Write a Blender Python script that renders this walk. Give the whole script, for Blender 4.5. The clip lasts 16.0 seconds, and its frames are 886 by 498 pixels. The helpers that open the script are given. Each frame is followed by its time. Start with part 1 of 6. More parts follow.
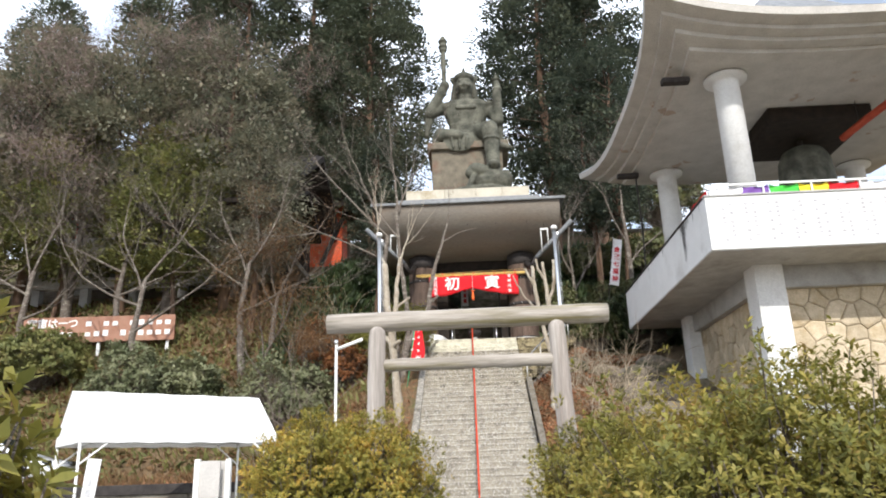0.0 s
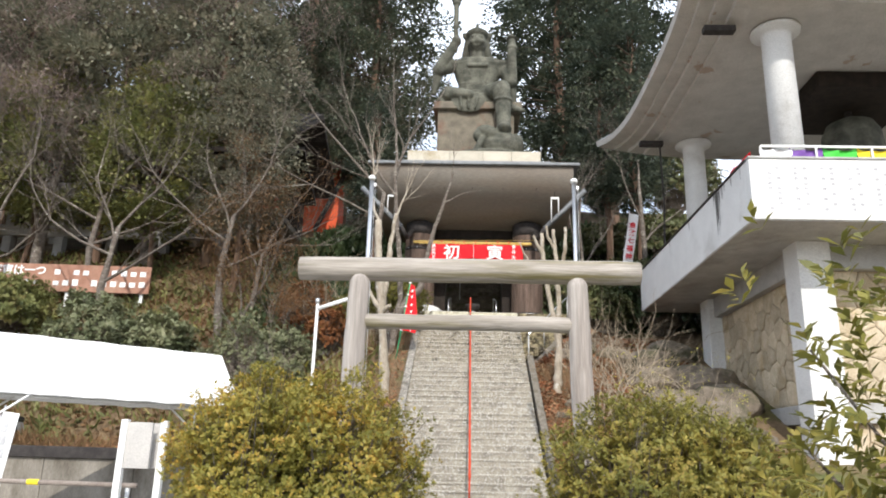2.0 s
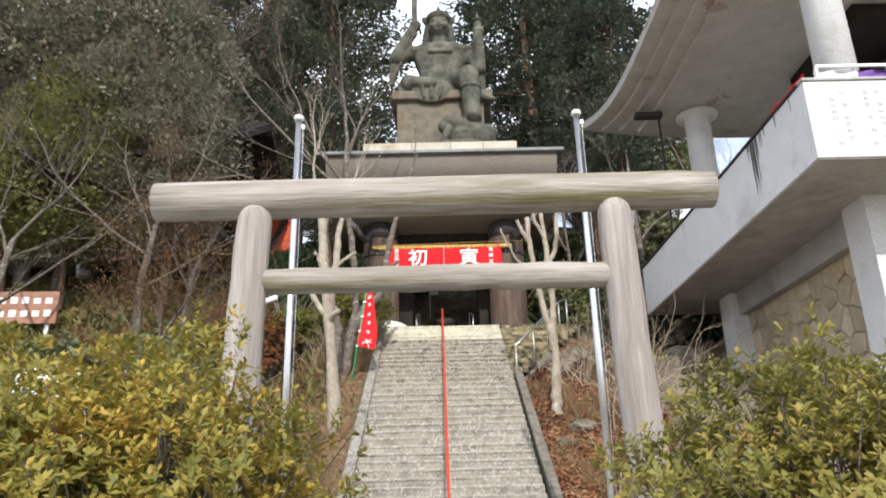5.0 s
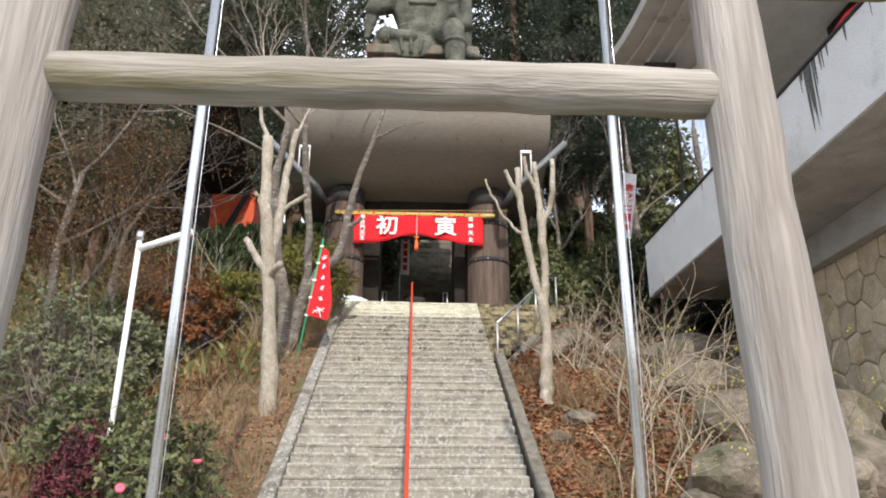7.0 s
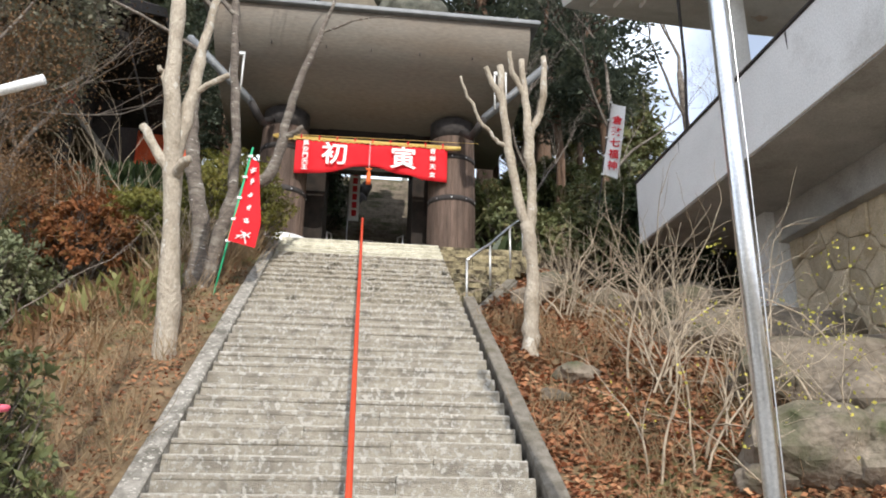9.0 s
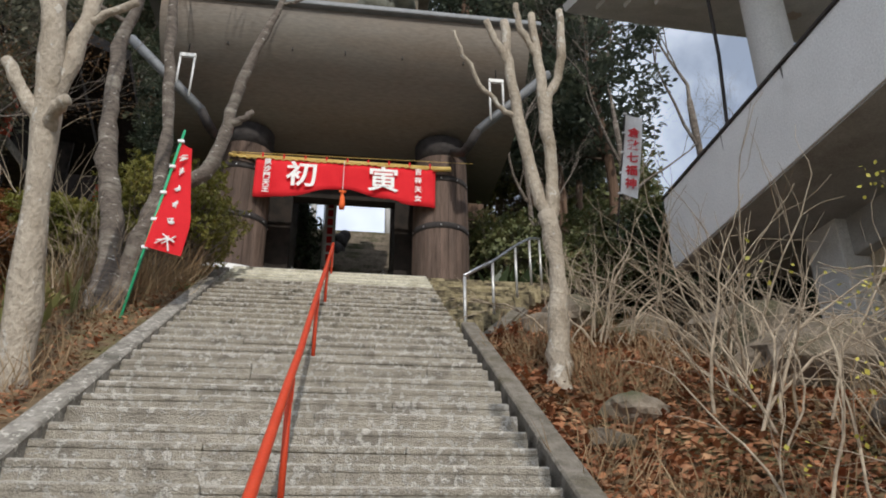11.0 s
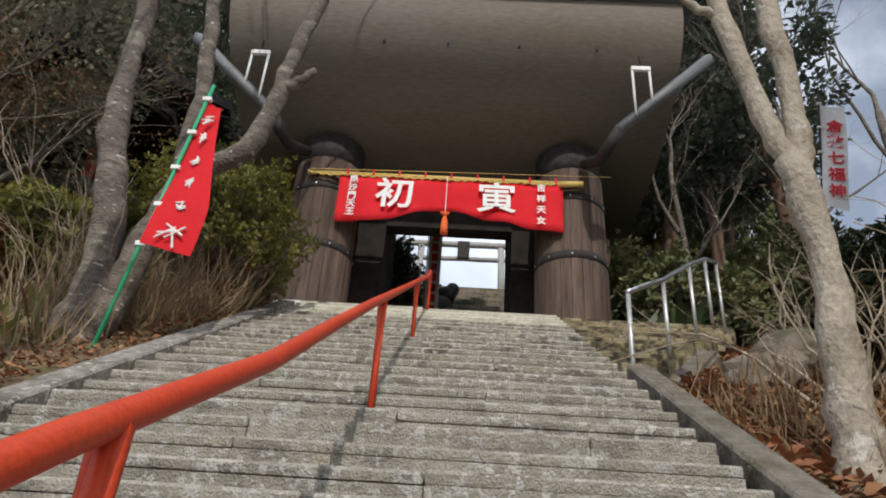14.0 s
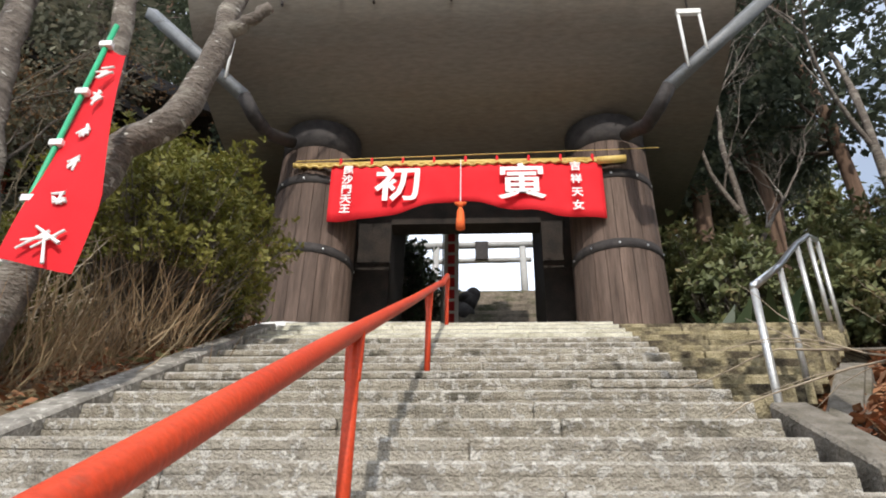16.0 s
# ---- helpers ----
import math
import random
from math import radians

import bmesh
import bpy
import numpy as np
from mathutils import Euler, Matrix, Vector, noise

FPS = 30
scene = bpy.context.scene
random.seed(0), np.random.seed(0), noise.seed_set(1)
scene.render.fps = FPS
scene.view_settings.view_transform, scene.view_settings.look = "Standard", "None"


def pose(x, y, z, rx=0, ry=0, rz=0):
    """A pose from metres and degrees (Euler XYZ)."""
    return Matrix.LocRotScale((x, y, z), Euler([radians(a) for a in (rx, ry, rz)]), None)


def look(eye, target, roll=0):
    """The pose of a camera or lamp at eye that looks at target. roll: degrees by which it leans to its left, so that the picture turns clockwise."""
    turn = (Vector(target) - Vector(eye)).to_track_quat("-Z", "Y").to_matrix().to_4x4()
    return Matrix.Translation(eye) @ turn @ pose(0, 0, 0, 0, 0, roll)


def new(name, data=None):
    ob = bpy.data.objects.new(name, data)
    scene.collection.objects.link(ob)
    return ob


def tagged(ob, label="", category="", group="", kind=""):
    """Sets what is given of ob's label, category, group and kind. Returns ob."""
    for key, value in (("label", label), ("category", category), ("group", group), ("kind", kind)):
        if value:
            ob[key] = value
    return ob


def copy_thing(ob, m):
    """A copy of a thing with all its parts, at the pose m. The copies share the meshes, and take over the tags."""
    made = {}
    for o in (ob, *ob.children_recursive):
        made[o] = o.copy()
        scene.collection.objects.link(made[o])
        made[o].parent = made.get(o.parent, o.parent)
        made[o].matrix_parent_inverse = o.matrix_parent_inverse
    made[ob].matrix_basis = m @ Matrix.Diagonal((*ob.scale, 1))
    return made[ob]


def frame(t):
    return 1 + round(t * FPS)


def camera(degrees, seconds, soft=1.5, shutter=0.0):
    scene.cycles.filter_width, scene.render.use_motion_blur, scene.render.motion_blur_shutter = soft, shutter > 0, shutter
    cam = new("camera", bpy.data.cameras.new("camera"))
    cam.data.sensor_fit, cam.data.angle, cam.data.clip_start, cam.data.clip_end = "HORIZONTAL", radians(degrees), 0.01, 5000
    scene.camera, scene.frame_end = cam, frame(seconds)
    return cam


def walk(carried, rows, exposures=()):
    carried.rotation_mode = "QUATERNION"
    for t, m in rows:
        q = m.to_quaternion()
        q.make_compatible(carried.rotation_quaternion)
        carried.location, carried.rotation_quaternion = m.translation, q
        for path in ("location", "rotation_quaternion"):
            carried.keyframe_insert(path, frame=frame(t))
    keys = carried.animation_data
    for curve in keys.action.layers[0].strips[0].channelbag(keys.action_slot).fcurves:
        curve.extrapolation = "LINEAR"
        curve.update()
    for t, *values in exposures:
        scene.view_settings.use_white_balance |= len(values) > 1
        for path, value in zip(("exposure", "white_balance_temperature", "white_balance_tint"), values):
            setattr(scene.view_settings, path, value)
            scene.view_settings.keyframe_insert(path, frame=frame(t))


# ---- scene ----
cam = camera(62.4, 16.0, soft=1.9)
METRES, EYE, TILT, LEAN, TURN = 21.0, 1.27, 0.0, 0.0, 2.1
ROWS = [
    (0.0, 0.0, 0.0, 0.0, 0.56, 17.24, 1.81),
    (0.5, -0.0001, 0.0252, -0.0005, 2.8, 16.26, 0.13),
    (1.0, 0.0007, 0.0533, -0.0005, 1.44, 14.36, 1.24),
    (1.5, 0.001, 0.0801, -0.0, 1.77, 14.22, -0.48),
    (2.0, -0.0006, 0.1107, 0.0006, -0.46, 15.92, -1.52),
    (2.5, -0.0013, 0.1424, 0.0008, -0.44, 17.44, 0.22),
    (3.0, -0.0022, 0.1766, 0.0014, -3.09, 17.77, 1.49),
    (5.5, 0.0108, 0.3506, 0.0027, -1.88, 19.77, 1.28),
    (6.0, 0.013, 0.3881, 0.003, -3.25, 20.23, 0.59),
    (6.5, 0.0162, 0.4252, 0.004, -2.66, 19.11, 0.81),
    (7.0, 0.0186, 0.4597, 0.004, -4.59, 19.45, -0.32),
    (7.5, 0.0206, 0.4936, 0.0052, -1.32, 21.24, 0.12),
    (8.0, 0.0235, 0.5267, 0.0055, -5.4, 22.09, -0.94),
    (8.5, 0.021, 0.5629, 0.0053, -4.85, 20.28, -0.22),
    (9.0, 0.0218, 0.6006, 0.0058, -9.12, 17.68, -0.9),
    (11.5, 0.0457, 0.7719, 0.0081, -9.98, 25.04, 0.18),
    (12.0, 0.0481, 0.8008, 0.0095, -8.23, 25.14, 0.97),
    (12.5, 0.0476, 0.8261, 0.0141, -4.72, 27.86, 1.6),
    (13.0, 0.0497, 0.8478, 0.0225, -5.08, 29.59, -1.13),
    (13.5, 0.0545, 0.8713, 0.034, -1.34, 29.99, 0.48),
    (14.0, 0.0539, 0.8931, 0.0446, -1.98, 29.83, -3.47),
    (14.5, 0.055, 0.9128, 0.0543, -2.09, 28.33, -3.64),
    (15.0, 0.0529, 0.9335, 0.0662, -0.24, 28.54, -2.74),
    (15.5, 0.0533, 0.955, 0.0768, -2.12, 29.35, -4.14),
    (16.0, 0.0527, 0.9775, 0.0887, 0.92, 30.11, -0.9),
]
walk(cam, [(t, pose(0, 0, EYE, TILT, LEAN, TURN) @ pose(METRES * x, METRES * y, METRES * z, 90 + pitch, roll, yaw)) for t, x, y, z, yaw, pitch, roll in ROWS],
     exposures=[(0, 0.04), (5, -0.02), (9.2, 0.05), (11.3, -0.72), (13, -0.75), (14.5, -0.74), (15.5, -0.15), (16, -0.12)])


# ---- light ----
SUN_AZ, SUN_EL = 5.0, 37.0            # degrees: azimuth east of due behind the walker, elevation
world = bpy.data.worlds.new("sky")
scene.world = world
world.use_nodes = True
wn = world.node_tree
sky = wn.nodes.new("ShaderNodeTexSky")
sky.sky_type, sky.sun_disc = "NISHITA", False
sky.sun_elevation, sky.sun_rotation = radians(SUN_EL), radians(180 - SUN_AZ)
sky.dust_density, sky.air_density = 1.3, 1.0
wc = wn.nodes.new("ShaderNodeTexCoord")
cl = wn.nodes.new("ShaderNodeTexNoise")
cl.inputs["Scale"].default_value, cl.inputs["Detail"].default_value = 3.0, 7
wn.links.new(wc.outputs["Generated"], cl.inputs["Vector"])
cr = wn.nodes.new("ShaderNodeMapRange")
cr.inputs[1].default_value, cr.inputs[2].default_value, cr.inputs[3].default_value, cr.inputs[4].default_value = 0.38, 0.58, 0.22, 1.0
wn.links.new(cl.outputs[0], cr.inputs[0])
haze = wn.nodes.new("ShaderNodeMix")
haze.data_type = "RGBA"
wn.links.new(cr.outputs[0], haze.inputs[0])
wn.links.new(sky.outputs[0], haze.inputs[6])
haze.inputs[7].default_value = (12.0, 13.0, 14.8, 1)      # thin bright cloud
wn.links.new(haze.outputs[2], wn.nodes["Background"].inputs[0])
wn.nodes["Background"].inputs[1].default_value = 0.15
sun = new("sun", bpy.data.lights.new("sun", "SUN"))
sun.data.energy, sun.data.angle, sun.data.color = 4.2, radians(0.6), (1.0, 0.95, 0.88)
sd = Vector((math.sin(radians(SUN_AZ)) * math.cos(radians(SUN_EL)), -math.cos(radians(SUN_AZ)) * math.cos(radians(SUN_EL)), math.sin(radians(SUN_EL))))
sun.matrix_world = look(sd * 100, (0, 0, 0))


# ---- materials ----
def nodes_of(name):
    m = bpy.data.materials.new(name)
    m.use_nodes = True
    t = m.node_tree
    return m, t, t.nodes["Principled BSDF"]


def mixrgb(t, fac, a, b, mode="MIX"):
    n = t.nodes.new("ShaderNodeMix")
    n.data_type, n.blend_type = "RGBA", mode
    for k, v in ((0, fac), (6, a), (7, b)):
        if hasattr(v, "is_linked"):
            t.links.new(v, n.inputs[k])
        else:
            n.inputs[k].default_value = v if k == 0 else (*v[:3], 1)
    return n.outputs[2]


def noise_fac(t, vec, scale, detail=6, lo=0.35, hi=0.65, rugged=0.55):
    n = t.nodes.new("ShaderNodeTexNoise")
    n.inputs["Scale"].default_value, n.inputs["Detail"].default_value, n.inputs["Roughness"].default_value = scale, detail, rugged
    t.links.new(vec, n.inputs["Vector"])
    r = t.nodes.new("ShaderNodeMapRange")
    r.inputs[1].default_value, r.inputs[2].default_value = lo, hi
    t.links.new(n.outputs[0], r.inputs[0])
    return r.outputs[0]


def mat(name, a, b, scale=6, rough=0.85, bump=0.25, fine=60, metal=0.0, stain=None, stain_scale=0.8, stain_lo=0.52, stain_hi=0.7,
        stretch=(1, 1, 1), piece=0.0, specular=0.3, rugged=0.55, speck=None, speck_scale=22, speck_lo=0.56, speck_hi=0.63):
    """Two tones by noise, fine relief, stains of a larger scale, and a tone per piece."""
    m, t, p = nodes_of(name)
    tc = t.nodes.new("ShaderNodeTexCoord")
    mp = t.nodes.new("ShaderNodeMapping")
    mp.inputs["Scale"].default_value = stretch
    t.links.new(tc.outputs["Object"], mp.inputs[0])
    v = mp.outputs[0]
    col = mixrgb(t, noise_fac(t, v, scale, 8, 0.35, 0.65, rugged), a, b)
    if stain:
        col = mixrgb(t, noise_fac(t, v, stain_scale, 8, stain_lo, stain_hi, 0.65), col, stain)
    if speck:
        patchy = noise_fac(t, v, speck_scale * 0.13, 4, 0.3, 0.62)
        spots = noise_fac(t, v, speck_scale, 3, speck_lo, speck_hi, 0.55)
        col = mixrgb(t, 1.0, col, mixrgb(t, 1.0, mixrgb(t, spots, (0, 0, 0), speck), mixrgb(t, patchy, (0.72, 0.72, 0.72), (1, 1, 1)), "MULTIPLY"), "LIGHTEN")
    grain = noise_fac(t, v, fine, 4, 0.2, 0.8)
    hi = mixrgb(t, grain, (0.76, 0.76, 0.76), (1.2, 1.2, 1.2))
    col = mixrgb(t, 1.0, col, hi, "MULTIPLY")
    if piece:
        oi = t.nodes.new("ShaderNodeObjectInfo")
        tone = mixrgb(t, oi.outputs["Random"], (1 - piece,) * 3, (1 + piece,) * 3)
        col = mixrgb(t, 1.0, col, tone, "MULTIPLY")
    t.links.new(col, p.inputs["Base Color"])
    p.inputs["Roughness"].default_value, p.inputs["Metallic"].default_value = rough, metal
    p.inputs["Specular IOR Level"].default_value = specular
    if bump:
        bn = t.nodes.new("ShaderNodeBump")
        bn.inputs["Strength"].default_value, bn.inputs["Distance"].default_value = bump, 0.02
        t.links.new(grain, bn.inputs["Height"])
        t.links.new(bn.outputs[0], p.inputs["Normal"])
    return m


def leaf_mat(name, cols, rough=0.55, glow=0.35, patch=0.5, patch_scale=1.8):
    """Leaves whose colour changes from leaf to leaf; light passes through in part."""
    m, t, p = nodes_of(name)
    g = t.nodes.new("ShaderNodeNewGeometry")
    ramp = t.nodes.new("ShaderNodeValToRGB")
    e = ramp.color_ramp.elements
    while len(e) < len(cols):
        e.new(0.5)
    for i, c in enumerate(cols):
        e[i].position, e[i].color = i / (len(cols) - 1), (*c, 1)
    tc = t.nodes.new("ShaderNodeTexCoord")
    pick = t.nodes.new("ShaderNodeMix")
    pick.inputs[0].default_value = patch
    t.links.new(g.outputs["Random Per Island"], pick.inputs[2])
    t.links.new(noise_fac(t, tc.outputs["Object"], patch_scale, 4, 0.3, 0.7), pick.inputs[3])
    t.links.new(pick.outputs[0], ramp.inputs[0])
    tone = mixrgb(t, noise_fac(t, tc.outputs["Object"], 1.3, 3), (0.7, 0.75, 0.7), (1.2, 1.15, 1.1))
    col = mixrgb(t, 1.0, ramp.outputs[0], tone, "MULTIPLY")
    t.links.new(col, p.inputs["Base Color"])
    p.inputs["Roughness"].default_value = rough
    p.inputs["Specular IOR Level"].default_value = 0.35
    tr = t.nodes.new("ShaderNodeBsdfTranslucent")
    t.links.new(col, tr.inputs[0])
    mx = t.nodes.new("ShaderNodeMixShader")
    mx.inputs[0].default_value = glow
    t.links.new(p.outputs[0], mx.inputs[1])
    t.links.new(tr.outputs[0], mx.inputs[2])
    t.links.new(mx.outputs[0], t.nodes["Material Output"].inputs[0])
    return m


STEP = mat("weathered_stone_step", (0.27, 0.24, 0.19), (0.52, 0.475, 0.395), 9, 0.95, 0.9, 90, stain=(0.25, 0.225, 0.185), stain_scale=4.5, stain_lo=0.49, stain_hi=0.6, piece=0.05, rugged=0.78, speck=(0.57, 0.54, 0.48), speck_scale=19, speck_lo=0.46, speck_hi=0.6)
STEP_DARK = mat("stained_stone_step", (0.23, 0.2, 0.15), (0.47, 0.425, 0.34), 8, 0.95, 0.9, 90, stain=(0.13, 0.117, 0.088), stain_scale=4.2, stain_lo=0.49, stain_hi=0.66, piece=0.07, rugged=0.78, speck=(0.54, 0.505, 0.44), speck_scale=19, speck_lo=0.47, speck_hi=0.6)
STEP_EDGE = mat("worn_step_edge", (0.31, 0.285, 0.24), (0.58, 0.54, 0.47), 12, 0.95, 0.8, 90, stain=(0.22, 0.195, 0.155), stain_scale=6, stain_lo=0.5, stain_hi=0.66, rugged=0.78, speck=(0.62, 0.59, 0.53), speck_scale=19, speck_lo=0.51, speck_hi=0.58)
STEP_PALE = mat("pale_stone_step", (0.55, 0.52, 0.41), (0.7, 0.67, 0.54), 12, 0.95, 0.6, 90, stain=(0.33, 0.3, 0.2), stain_scale=2.6, stain_lo=0.5, stain_hi=0.66, piece=0.06)
STEP_MOSS = mat("mossy_stone_step", (0.24, 0.2, 0.11), (0.4, 0.34, 0.21), 12, 0.95, 0.8, 60, stain=(0.07, 0.055, 0.035), stain_scale=4.0, stain_lo=0.45, stain_hi=0.6, piece=0.16)
RAMP = mat("mossy_curb_concrete", (0.13, 0.115, 0.09), (0.23, 0.205, 0.17), 8, 0.95, 0.7, 50, stain=(0.1, 0.085, 0.05), stain_scale=2.2)
CURB = mat("curb_concrete", (0.19, 0.175, 0.15), (0.34, 0.315, 0.275), 9, 0.95, 0.5, 50, stain=(0.12, 0.11, 0.09), stain_scale=3, stain_lo=0.48, stain_hi=0.64, piece=0.06, speck=(0.5, 0.47, 0.41), speck_scale=20, speck_lo=0.54, speck_hi=0.63)
GROUND = mat("earth_with_litter", (0.11, 0.075, 0.043), (0.2, 0.14, 0.08), 3, 1.0, 0.9, 14, stain=(0.1, 0.11, 0.035), stain_scale=0.45, stain_lo=0.5, stain_hi=0.62)
PAVING = mat("concrete_paving", (0.34, 0.33, 0.31), (0.42, 0.41, 0.38), 2, 0.95, 0.2, 60, stain=(0.25, 0.24, 0.22))
TORII = mat("weathered_torii_wood", (0.25, 0.222, 0.185), (0.4, 0.362, 0.318), 8, 0.85, 0.5, 30, stretch=(0.09, 1.5, 1.5), stain=(0.17, 0.145, 0.065), stain_scale=3.2, stain_lo=0.47, stain_hi=0.64)
TORII_V = mat("weathered_torii_post_wood", (0.28, 0.248, 0.222), (0.43, 0.392, 0.355), 7, 0.85, 0.5, 30, stretch=(1.4, 1.4, 0.08), stain=(0.25, 0.21, 0.18), stain_scale=1.6, stain_lo=0.55, stain_hi=0.72)
RED = mat("red_painted_steel", (0.5, 0.045, 0.014), (0.57, 0.062, 0.02), 4, 0.5, 0.08, 90, stain=(0.3, 0.06, 0.03), stain_lo=0.62, stain_hi=0.72, stain_scale=6)
STEEL = mat("stainless_steel", (0.62, 0.62, 0.62), (0.72, 0.72, 0.72), 3, 0.28, 0.0, 60, metal=1.0)
RUSTPIPE = mat("rust_brown_pipe", (0.2, 0.16, 0.135), (0.3, 0.255, 0.22), 8, 0.6, 0.1)
GALV = mat("galvanised_pipe", (0.5, 0.5, 0.49), (0.6, 0.6, 0.58), 6, 0.45, 0.05, 60, metal=0.7)
WHITEPAINT = mat("white_painted_metal", (0.74, 0.74, 0.72), (0.8, 0.8, 0.78), 4, 0.5, 0.05, 60, stain=(0.5, 0.45, 0.38), stain_lo=0.64, stain_hi=0.75)
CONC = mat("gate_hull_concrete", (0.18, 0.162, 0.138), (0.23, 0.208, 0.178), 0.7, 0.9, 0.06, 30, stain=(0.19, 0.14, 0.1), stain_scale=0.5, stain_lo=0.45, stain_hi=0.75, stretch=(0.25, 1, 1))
CONC_WHITE = mat("painted_tower_concrete", (0.66, 0.66, 0.65), (0.72, 0.72, 0.71), 1.5, 0.8, 0.1, 40, stain=(0.5, 0.49, 0.47), stain_scale=0.9, stain_lo=0.56, stain_hi=0.75)
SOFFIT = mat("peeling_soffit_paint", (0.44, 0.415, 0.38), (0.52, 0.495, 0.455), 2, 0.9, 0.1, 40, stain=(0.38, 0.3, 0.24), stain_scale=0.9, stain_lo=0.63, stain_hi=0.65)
CONC_GREY = mat("grey_concrete", (0.36, 0.355, 0.34), (0.45, 0.445, 0.43), 2, 0.9, 0.2, 40, stain=(0.28, 0.27, 0.25), stain_scale=1.1)
WALL_STAINED = mat("stained_wall_concrete", (0.2, 0.18, 0.15), (0.3, 0.275, 0.235), 2.5, 0.95, 0.3, 40, stain=(0.1, 0.085, 0.065), stain_scale=1.3, stain_lo=0.45, stain_hi=0.66, stretch=(1, 1, 0.35), piece=0.1)
SLATE = mat("grey_metal_roofing", (0.17, 0.18, 0.19), (0.23, 0.24, 0.25), 4, 0.5, 0.1, 50)
PEDESTAL = mat("pedestal_stone", (0.45, 0.41, 0.33), (0.54, 0.5, 0.41), 3, 0.9, 0.3, 40, stain=(0.32, 0.26, 0.16), piece=0.1)
BRONZE = mat("weathered_statue_bronze", (0.06, 0.062, 0.048), (0.15, 0.148, 0.115), 2.5, 0.75, 0.6, 12, stain=(0.045, 0.042, 0.032), stain_scale=1.6, metal=0.15)
PATINA = mat("green_patina", (0.1, 0.2, 0.15), (0.2, 0.33, 0.26), 8, 0.8, 0.3, 40)
STATUE_BASE = mat("statue_seat_stone", (0.12, 0.105, 0.08), (0.19, 0.165, 0.125), 3, 0.9, 0.3, 30, stain=(0.15, 0.075, 0.05), stain_scale=0.9)
BARREL = mat("dark_barrel_stave", (0.06, 0.04, 0.03), (0.15, 0.103, 0.08), 6, 0.8, 0.4, 40, stretch=(1.5, 1.5, 0.14), piece=0.25, stain=(0.07, 0.052, 0.042), stain_scale=1.6, stain_lo=0.5, stain_hi=0.7, rugged=0.7)
HOOP = mat("dark_iron_hoop", (0.03, 0.026, 0.025), (0.055, 0.048, 0.045), 9, 0.75, 0.3, 40, metal=0.15)
# timber set near black: shade of the gate and hall is in the colour
SHADED_WOOD = mat("shade_darkened_timber", (0.014, 0.011, 0.009), (0.03, 0.022, 0.017), 5, 0.85, 0.3, 40)
REDWOOD = mat("vermilion_timber", (0.32, 0.05, 0.025), (0.42, 0.075, 0.035), 5, 0.7, 0.2, 40)
# brighter, more orange than the red timber: sunlight is put into the colour
SUNLIT_VERMILION = mat("sunlit_vermilion", (0.6, 0.085, 0.03), (0.72, 0.12, 0.04), 5, 0.7, 0.2, 40)
BASEWHITE = mat("whitewashed_plinth", (0.66, 0.65, 0.62), (0.75, 0.74, 0.71), 4, 0.9, 0.3, 40, stain=(0.42, 0.4, 0.36))
CLOTH_RED = mat("red_cotton_cloth", (0.62, 0.012, 0.02), (0.7, 0.02, 0.028), 3, 0.85, 0.1, 160)
CLOTH_ORANGE = mat("orange_cloth", (0.72, 0.11, 0.03), (0.8, 0.15, 0.04), 3, 0.85, 0.1, 120)
CLOTH_WHITE = mat("white_canvas", (0.78, 0.78, 0.78), (0.82, 0.82, 0.82), 2, 0.75, 0.05, 60, stain=(0.7, 0.69, 0.67))
INK_WHITE = mat("white_lettering", (0.82, 0.8, 0.78), (0.85, 0.84, 0.82), 4, 0.8, 0.0)
INK_RED = mat("red_lettering", (0.6, 0.04, 0.05), (0.65, 0.05, 0.06), 4, 0.8, 0.0)
INK_GREY = mat("faded_lettering", (0.36, 0.36, 0.37), (0.52, 0.52, 0.53), 14, 0.8, 0.0)
BAMBOO = mat("gilded_bamboo", (0.62, 0.42, 0.11), (0.7, 0.5, 0.17), 8, 0.45, 0.2, 50)
GREENPOLE = mat("green_plastic_pole", (0.03, 0.34, 0.16), (0.04, 0.4, 0.2), 5, 0.4, 0.0)
TAN_STONE = mat("tan_rubble_stone", (0.47, 0.39, 0.27), (0.58, 0.49, 0.36), 5, 0.95, 0.5, 30, stain=(0.4, 0.3, 0.17), stain_scale=1.2, piece=0.16)
MORTAR = mat("mortar", (0.44, 0.37, 0.26), (0.5, 0.43, 0.31), 8, 0.95, 0.3, 60)
ROCK = mat("grey_brown_rock", (0.11, 0.09, 0.068), (0.25, 0.208, 0.16), 3, 0.95, 0.8, 14, stain=(0.06, 0.065, 0.03), stain_scale=1.2, stain_lo=0.48, stain_hi=0.65, piece=0.2, rugged=0.7)
BARK_GREY = mat("grey_bark", (0.09, 0.073, 0.06), (0.22, 0.185, 0.155), 6, 0.95, 1.0, 26, stretch=(1, 1, 2.4), stain=(0.36, 0.33, 0.275), stain_scale=2.2, stain_lo=0.53, stain_hi=0.72, rugged=0.75, speck=(0.55, 0.52, 0.46), speck_scale=9, speck_lo=0.64, speck_hi=0.68)
BARK_PALE = mat("pale_cut_bark", (0.29, 0.245, 0.19), (0.46, 0.405, 0.325), 6, 0.95, 0.8, 30, stretch=(1, 1, 0.7), stain=(0.22, 0.18, 0.13), stain_scale=3.0, stain_lo=0.53, stain_hi=0.68, rugged=0.7, speck=(0.52, 0.48, 0.41), speck_scale=9, speck_lo=0.58, speck_hi=0.66)
BARK_DARK = mat("dark_bark", (0.07, 0.05, 0.037), (0.13, 0.095, 0.07), 8, 0.95, 0.7, 30, stretch=(1, 1, 0.3))
